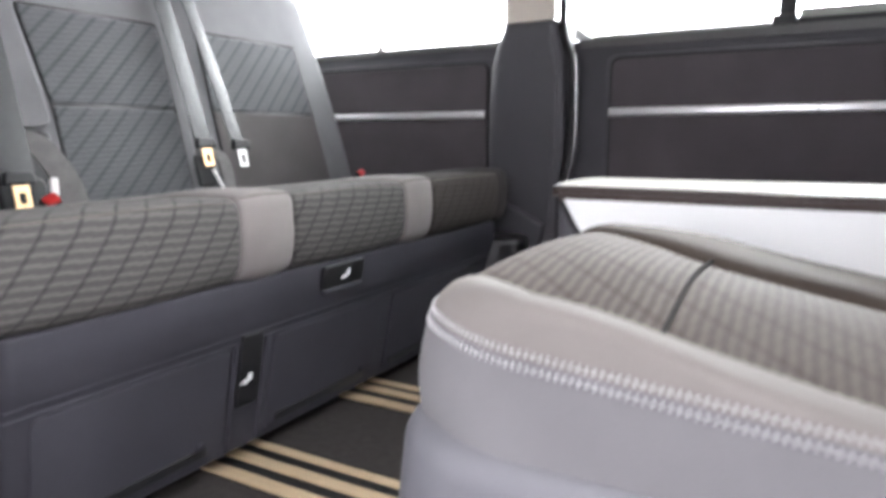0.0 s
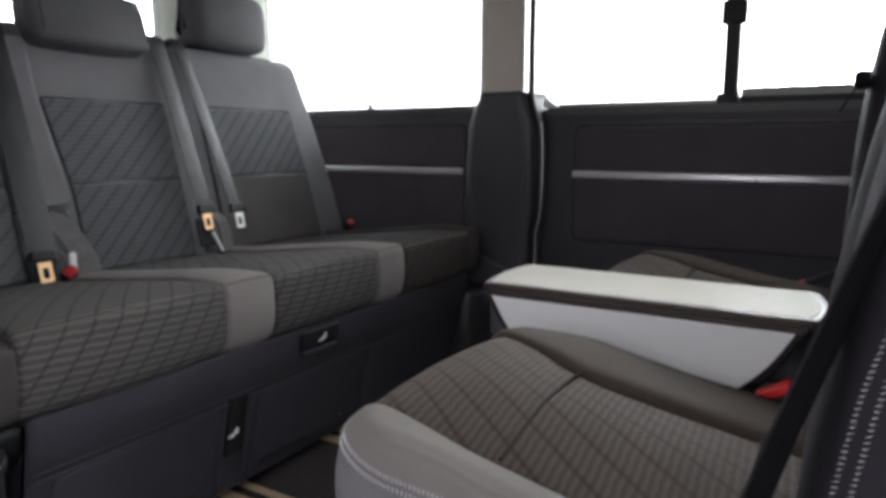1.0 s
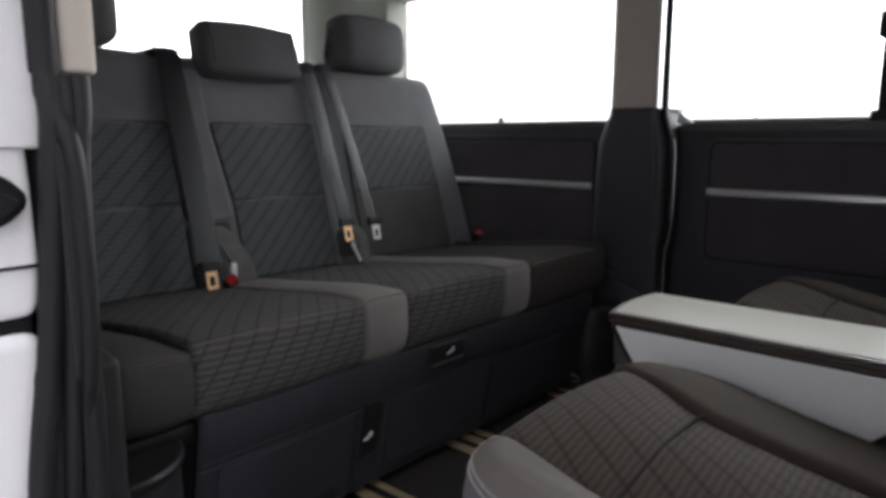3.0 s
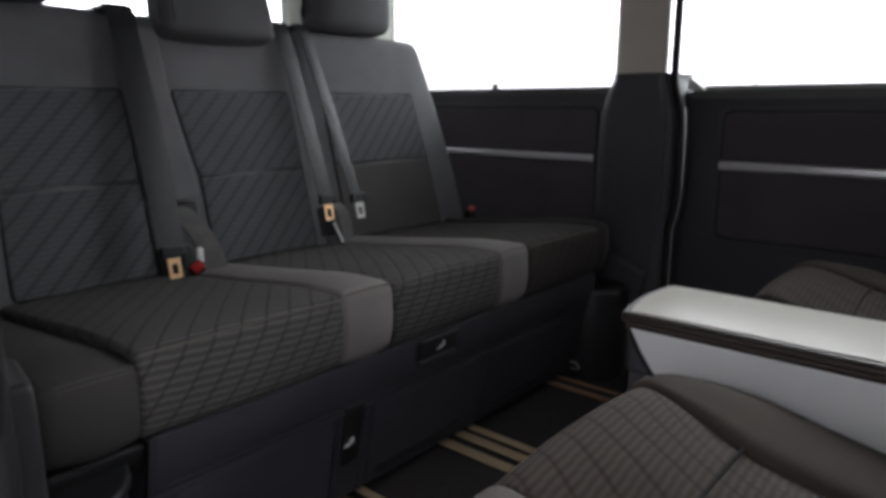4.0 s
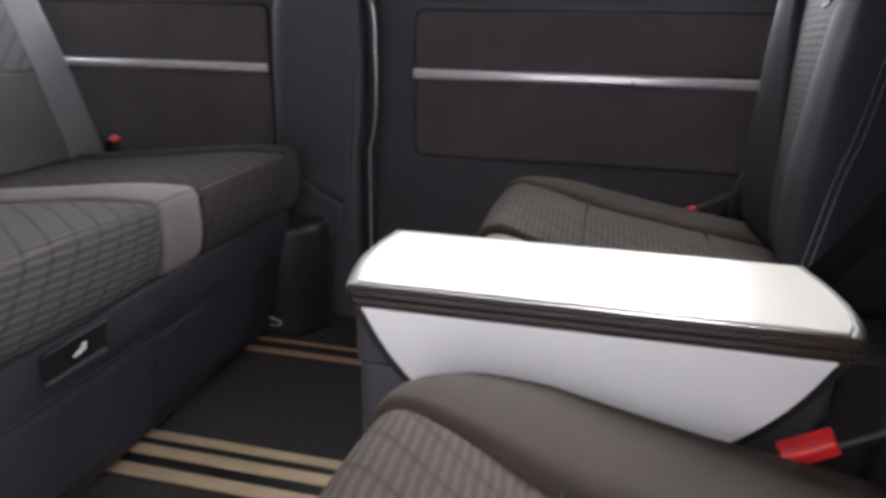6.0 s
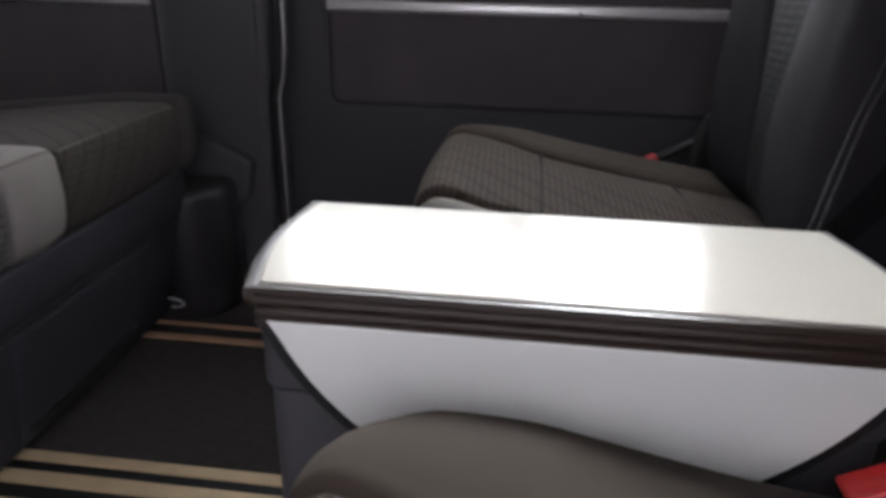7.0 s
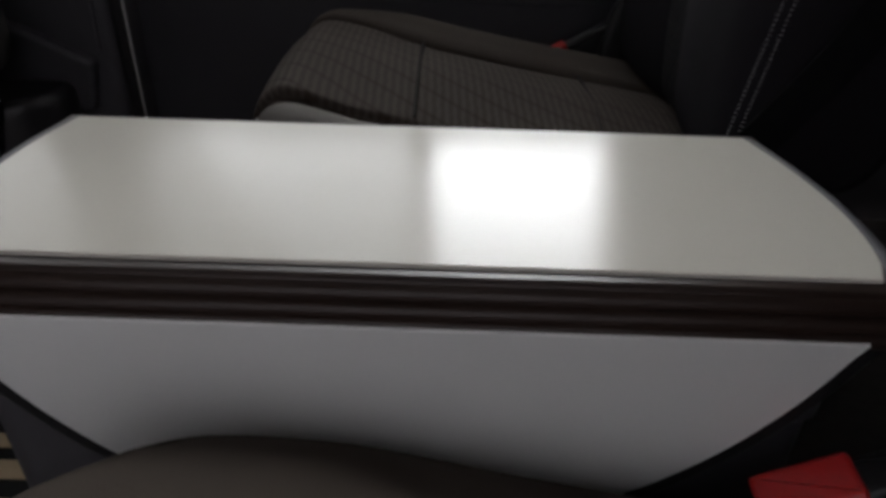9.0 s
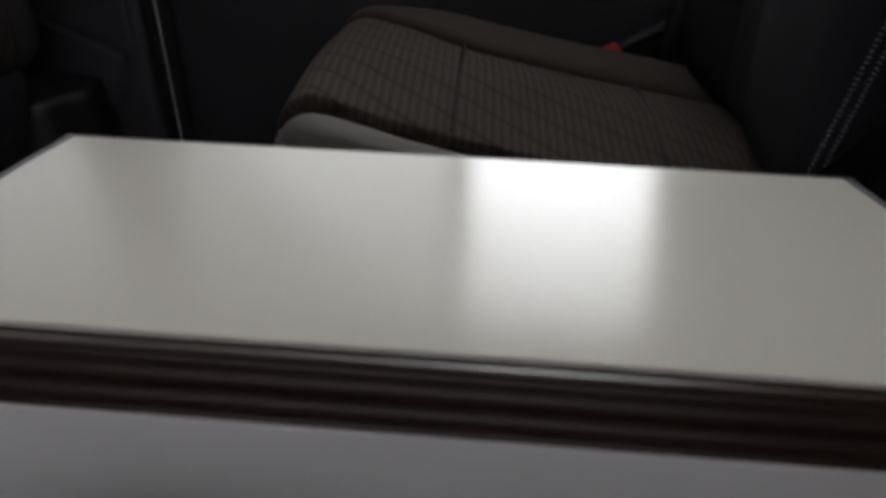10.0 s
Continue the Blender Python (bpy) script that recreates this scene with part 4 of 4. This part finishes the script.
def seam_row(drop):
    """Where the twin seam runs round the bolster's front corner and back along its side."""
    bm = whole_bolster()
    cut = cut_at(bm, SEAM_CO - Vector((0, 0, drop)), SEAM_NO)
    bm.normal_update()
    row = []
    for v in cut["geom_cut"]:
        if isinstance(v, bmesh.types.BMVert) and v.co.x < 0.955 and (v.co.y < SY - 0.205 or v.co.x < 0.63) and v.co.y < SY - 0.155:
            row.append((math.atan2(v.co.y - (SY - 0.16), v.co.x - 0.96) % (2 * math.pi), v.co + v.normal * 0.0009))
    bm.free()
    row = [p for _, p in sorted(row, key=lambda r: r[0])]
    thin = row[:1]
    for p in row[1:]:
        if (p - thin[-1]).length > 0.006:
            thin.append(p)
    return thin


part("side_bolster", bolster_piece(False), M_SEATSD, seat, "plain grey side bolster with a pale twin seam")
part("side_panel", bolster_piece(True), M_SIDECL, seat, "slate grey cloth side and front under the twin seam")
part("side_bolster", solid(near_prof, SY + 0.122, SY + 0.230, "y", 0.014, 0.040, mid=8, swell=0.003, arc=8, bend=far_side), M_INNERSHADE, seat, "plain brown-grey side bolster with shade in its colour")
part("ribbed_cushion", solid(seat_cushion(-0.006, 0.004), SY - 0.146, SY + 0.126, "y", 0.008, mid=10, swell=0.006, bend=insert_bend), M_RIB, seat, "ribbed woven seat cushion")
part("cross_seam", tube([dip(Vector((0.716, SY + d, 0.3948 + 0.006 * (1 - (d / 0.143) ** 2)))) for d in [k / 8 * 0.205 - 0.137 for k in range(9)]], 0.0022, 8), M_SEAM, seat, "dark cross seam")
part("cross_seam", tube([dip(Vector((0.905, SY + d, 0.3593 + 0.006 * (1 - (d / 0.143) ** 2)))) for d in [k / 8 * 0.205 - 0.135 for k in range(9)]], 0.0022, 8), M_SEAM, seat)


for drop in (-0.0038, 0.0042):
    part("seam_thread", ladder(seam_row(drop), (-0.4, -0.85, 0.3), 0.0056, 0.0042, 0.00065), M_THREAD, seat, "pale twin seam")
shell = dense(rounded([(0.556, SY - 0.240), (0.99, SY - 0.240), (0.99, SY + 0.230), (0.556, SY + 0.230)], [0.10, 0.03, 0.03, 0.10], 10), 0.04)
part("seat_shell", solid(shell, 0.085, 0.332, "z", 0.05, 0.022, mid=5, swell=0.006, arc=6), M_SIDE, seat, "grey moulded seat shell")
part("swivel_plinth", solid([(0.79 + 0.15 * math.cos(k / 32 * 2 * math.pi), SY + 0.15 * math.sin(k / 32 * 2 * math.pi)) for k in range(32)], 0.005, 0.09, "z", 0.008), M_BLACK, seat, "black swivel plinth")


def seat_back(front, top, upright):
    def fx(z):
        if upright:
            return 0.971 + 0.11 * max(0.0, z - 0.60) + front
        return 0.955 + 0.12 * (z - 0.514) + 0.19 * max(0.0, z - 0.66) + front
    return dense(rounded([(fx(0.345) + 0.01, 0.345), (fx(0.46), 0.46), (fx(0.70), 0.70), (fx(top) + 0.012, top), (fx(top) + 0.115 - front, top), (1.135, 0.45), (1.10, 0.34)],
                         [0.04, 0.08, 0.1, 0.045, 0.05, 0.1, 0.05], 6), 0.03)


def back_line(off):
    """The twin seam down the side of the seat back: a shallow S."""
    pts = []
    for k in range(36):
        z = 0.38 + k / 35 * 0.48
        pts.append((0.967 + 0.15 * (z - 0.485) + 0.0025 * math.tanh((z - 0.545) / 0.02) + 0.45 * max(0, z - 0.64) ** 2 + off, z))
    return pts


def add_back(owner, yc, upright):
    """Backrest, headrest, belt, side seam and hinge cover of a swivel seat."""
    prof = seat_back(-0.014 if upright else -0.005, 0.93, upright)

    def close_in(c):
        """The bolsters widen towards the seat, so that the panel between them runs out below."""
        k = max(0.0, min(1.0, (0.80 - c.z) / 0.30))
        d = c.y - yc
        inner = max(0.0, min(1.0, (0.232 - abs(d)) / 0.097))
        c.y -= math.copysign(0.118 * k * inner, d)
        c.x += 0.016 * inner * inner * k
        return c

    for a, b, r0, r1 in ((yc - 0.232, yc - 0.135, 0.030, 0.012), (yc + 0.135, yc + 0.232, 0.012, 0.030)):
        part("back_bolster", solid(prof, a, b, "y", r0, r1, mid=6, swell=0.004, arc=8, bend=close_in), M_BACKSHADE, owner, "plain black-grey backrest bolster, its cloth darkened for shade")
    part("ribbed_backrest", solid(seat_back(0.008 if upright else 0.029, 0.93, upright), yc - 0.138, yc + 0.138, "y", 0.008, mid=8, swell=0.006), M_RIBSHADE, owner, "ribbed woven backrest panel, its cloth darkened for shade")
    hp = dense(rounded([(1.065, 0.955), (1.155, 0.955), (1.165, 1.03), (1.14, 1.115), (1.085, 1.11), (1.06, 1.03)], 0.03, 6), 0.03)
    head = part("headrest", solid(hp, yc - 0.135, yc + 0.135, "y", 0.04, mid=4, swell=0.004, arc=6), M_BACKSHADE, owner, "charcoal padded headrest, its cloth darkened for shade")
    for dy in (-0.05, 0.05):
        part("headrest_post", tube([(1.11, yc + dy, 0.90), (1.11, yc + dy, 0.98)], 0.006), M_STEEL, head, "steel post")
    if upright:   # this belt hangs slack beside the backrest
        path = [(1.110, -0.160, 0.938), (1.112, -0.225, 0.86), (1.106, -0.244, 0.74), (1.080, -0.247, 0.60), (1.030, -0.245, 0.489), (0.986, -0.243, 0.419), (0.955, -0.241, 0.370), (0.948, -0.241, 0.29)]
        wide, w = (0.82, 0.08, -0.50), 0.036
    else:
        path = [(1.105, -0.150, 0.938), (1.076, -0.168, 0.90), (1.042, -0.195, 0.80), (1.005, -0.214, 0.70), (0.980, -0.221, 0.63), (0.965, -0.224, 0.585), (0.934, -0.228, 0.485), (0.918, -0.232, 0.42), (0.910, -0.238, 0.36), (0.912, -0.242, 0.27)]
        wide, w = (0.35, 1, 0.0), 0.050
    part("belt", ribbon(smooth_path([(x, yc + y, z) for x, y, z in path]), wide, w, 0.0016), M_BELT, owner, "black seat belt webbing")
    for off in (0.0, 0.0085):
        part("seam_thread", ladder([(x + (0.006 if upright else 0.0), yc - 0.2325, z) for x, z in back_line(off)], (0, -1, 0), 0.0030, 0.0036, 0.00045), M_THREADDK, owner, "dull grey twin seam")
    part("recliner_cover", solid(rounded([(0.93, 0.25), (1.06, 0.24), (1.07, 0.40), (1.0, 0.47), (0.955, 0.42)], 0.04), yc + 0.205, yc + 0.238, "y", 0.01), M_BLACK, owner, "black hinge cover")


def seat_buckle(owner, m, long):
    body = solid(rounded([(long - 0.006, -0.011), (0.09, -0.010), (0.09, 0.010), (long - 0.006, 0.011)], 0.004), -0.007, 0.004, "z", 0.004)
    red = solid(rounded([(-0.022, -0.0125), (long, -0.0125), (long, 0.0125), (-0.022, 0.0125)], 0.003), -0.006, 0.007, "z", 0.003)
    bkp = part("buckle", turn(body, m), M_BLACK, owner, "black belt buckle")
    part("red_button", turn(red, m), M_RED, bkp, "red release button")


far_seat = tagged(copy_thing(seat, pose(SX - 0.012, SY + 0.76, 0)), "brown-grey swivel seat beside the closed sliding door")
for piece in far_seat.children:   # the inner bolster of this seat is worn lower
    if piece.name.startswith(("seam_thread", "side_panel")) or (piece.name.startswith("side_bolster") and piece.data.materials[0] == M_SEATSD):
        piece.location.z -= 0.016
add_back(seat, SY, False)
add_back(far_seat, SY + 0.76, True)
seat_buckle(seat, Matrix.Translation((0.902, SY + 0.218, 0.365)) @ Matrix.Rotation(radians(-4), 4, "Z") @ Matrix.Rotation(radians(-32), 4, "Y"), 0.022)
seat_buckle(far_seat, Matrix.Translation((0.900, SY + 0.76 + 0.222, 0.362)) @ Matrix.Rotation(radians(6), 4, "Z") @ Matrix.Rotation(radians(-28), 4, "Y"), -0.002)
part("belt_label", box(0.9570, 0.9620, 0.268, 0.272, 0.528, 0.546, 0.0012), M_WHITEPL, seat, "pale belt label")
part("belt_button", box(0.9490, 0.9550, 0.268, 0.273, 0.511, 0.519, 0.0015), M_RED, seat, "red belt stop button")
tg = frame_plate(-0.011, 0.011, -0.036, 0.006, (-0.005, 0.005, -0.027, -0.012), 0, 0.0022, 0.004)
part("belt_tongue", turn(tg, Matrix.Translation((0.955, SY + 0.555, 0.735)) @ Matrix.Rotation(radians(28), 4, "Y")), M_BELT, far_seat, "dark belt tongue")
part("tongue_grip", box(0.953, 0.975, SY + 0.53, SY + 0.58, 0.735, 0.760, 0.006), M_BELT, far_seat, "black tongue grip")

# ---- folding table between the seats ----
table = thing("folding_table", 0.715, 0.79, 0.0, "folded console table with a white laminate top and hanging leaves", "table")
Y0, Y1, ZT = 0.7085, 0.872, 0.449


def top_outline(grow=0.0):
    n = 12
    right = [(0.926 + 0.0145 * (1 - (2 * (k / n) ** 0.8 - 1) ** 2) + 0.003 * (1 - k / n) + grow, Y0 - grow + (Y1 - Y0 + 2 * grow) * k / n) for k in range(n + 1)]
    left = [(0.5 - 0.0115 * (1 - (2 * (k / n) - 1) ** 2) + 0.0065 * (1 - k / n) - grow, Y0 - grow + (Y1 - Y0 + 2 * grow) * k / n) for k in range(n + 1)]
    return right + left[::-1]


part("table_top", solid(top_outline(), 0.430, ZT, "z", 0.0012, arc=2), M_WHITE, table, "white laminate table top")
part("edge_trim", solid(top_outline(0.009), 0.4335, 0.4472, "z", 0.004, arc=4), M_TRIM, table, "dark brown rounded edge trim")
ends = top_outline(0.0035)
part("end_trim", tube([(x, y, 0.4395) for x, y in ends[13:]], 0.0082, 10), M_SIDE, table, "charcoal end trim")
part("end_trim", tube([(x, y, 0.4395) for x, y in ends[:13]], 0.0082, 10), M_SIDE, table, "charcoal end trim")
for i, (yy, zz, rr) in enumerate(((0.7005, 0.4395, 0.0055), (0.6945, 0.4345, 0.0050), (0.6905, 0.4300, 0.0042))):
    for far in (False, True):
        y = (Y0 + Y1) - yy if far else yy
        part("hinge_rib", tube([(0.505 + 0.012 * i * 0.3, y, zz), (0.72, y, zz), (0.934 - 0.004 * i, y, zz)], rr, 10), M_TRIM, table, "ribbed dark brown hinge strip" if not far else "")


def leaf(y0, y1, r, zc, name, mat, label):
    a0 = math.asin((zc - 0.4315) / r)
    pts = [(0.718 + r * math.cos(-a0 - (math.pi - 2 * a0) * k / 40), zc + r * math.sin(-a0 - (math.pi - 2 * a0) * k / 40)) for k in range(41)]
    return part(name, solid(pts, y0, y1, "y", 0.0012, arc=2), mat, table, label)


leaf(0.6855, 0.697, 0.218, 0.519, "folded_leaf", M_LEAF, "pale grey laminate leaf hanging down")
leaf(0.687, 0.702, 0.2265, 0.519, "leaf_edge", M_BLACK, "black leaf edging")
leaf(Y0 + Y1 - 0.697, Y0 + Y1 - 0.6855, 0.218, 0.519, "folded_leaf", M_LEAF, "")
leaf(Y0 + Y1 - 0.702, Y0 + Y1 - 0.687, 0.2265, 0.519, "leaf_edge", M_BLACK, "")
part("console_body", solid(rounded([(0.500, 0.704), (0.930, 0.704), (0.930, 0.877), (0.500, 0.877)], 0.02), 0.365, 0.434, "z", 0.003), M_PLASTIC, table, "charcoal upper console")
part("console_foot", solid(rounded([(0.503, 0.706), (0.927, 0.706), (0.927, 0.875), (0.503, 0.875)], 0.02), 0.004, 0.362, "z", 0.006, 0.003), M_PLASTIC, table, "charcoal lower console")
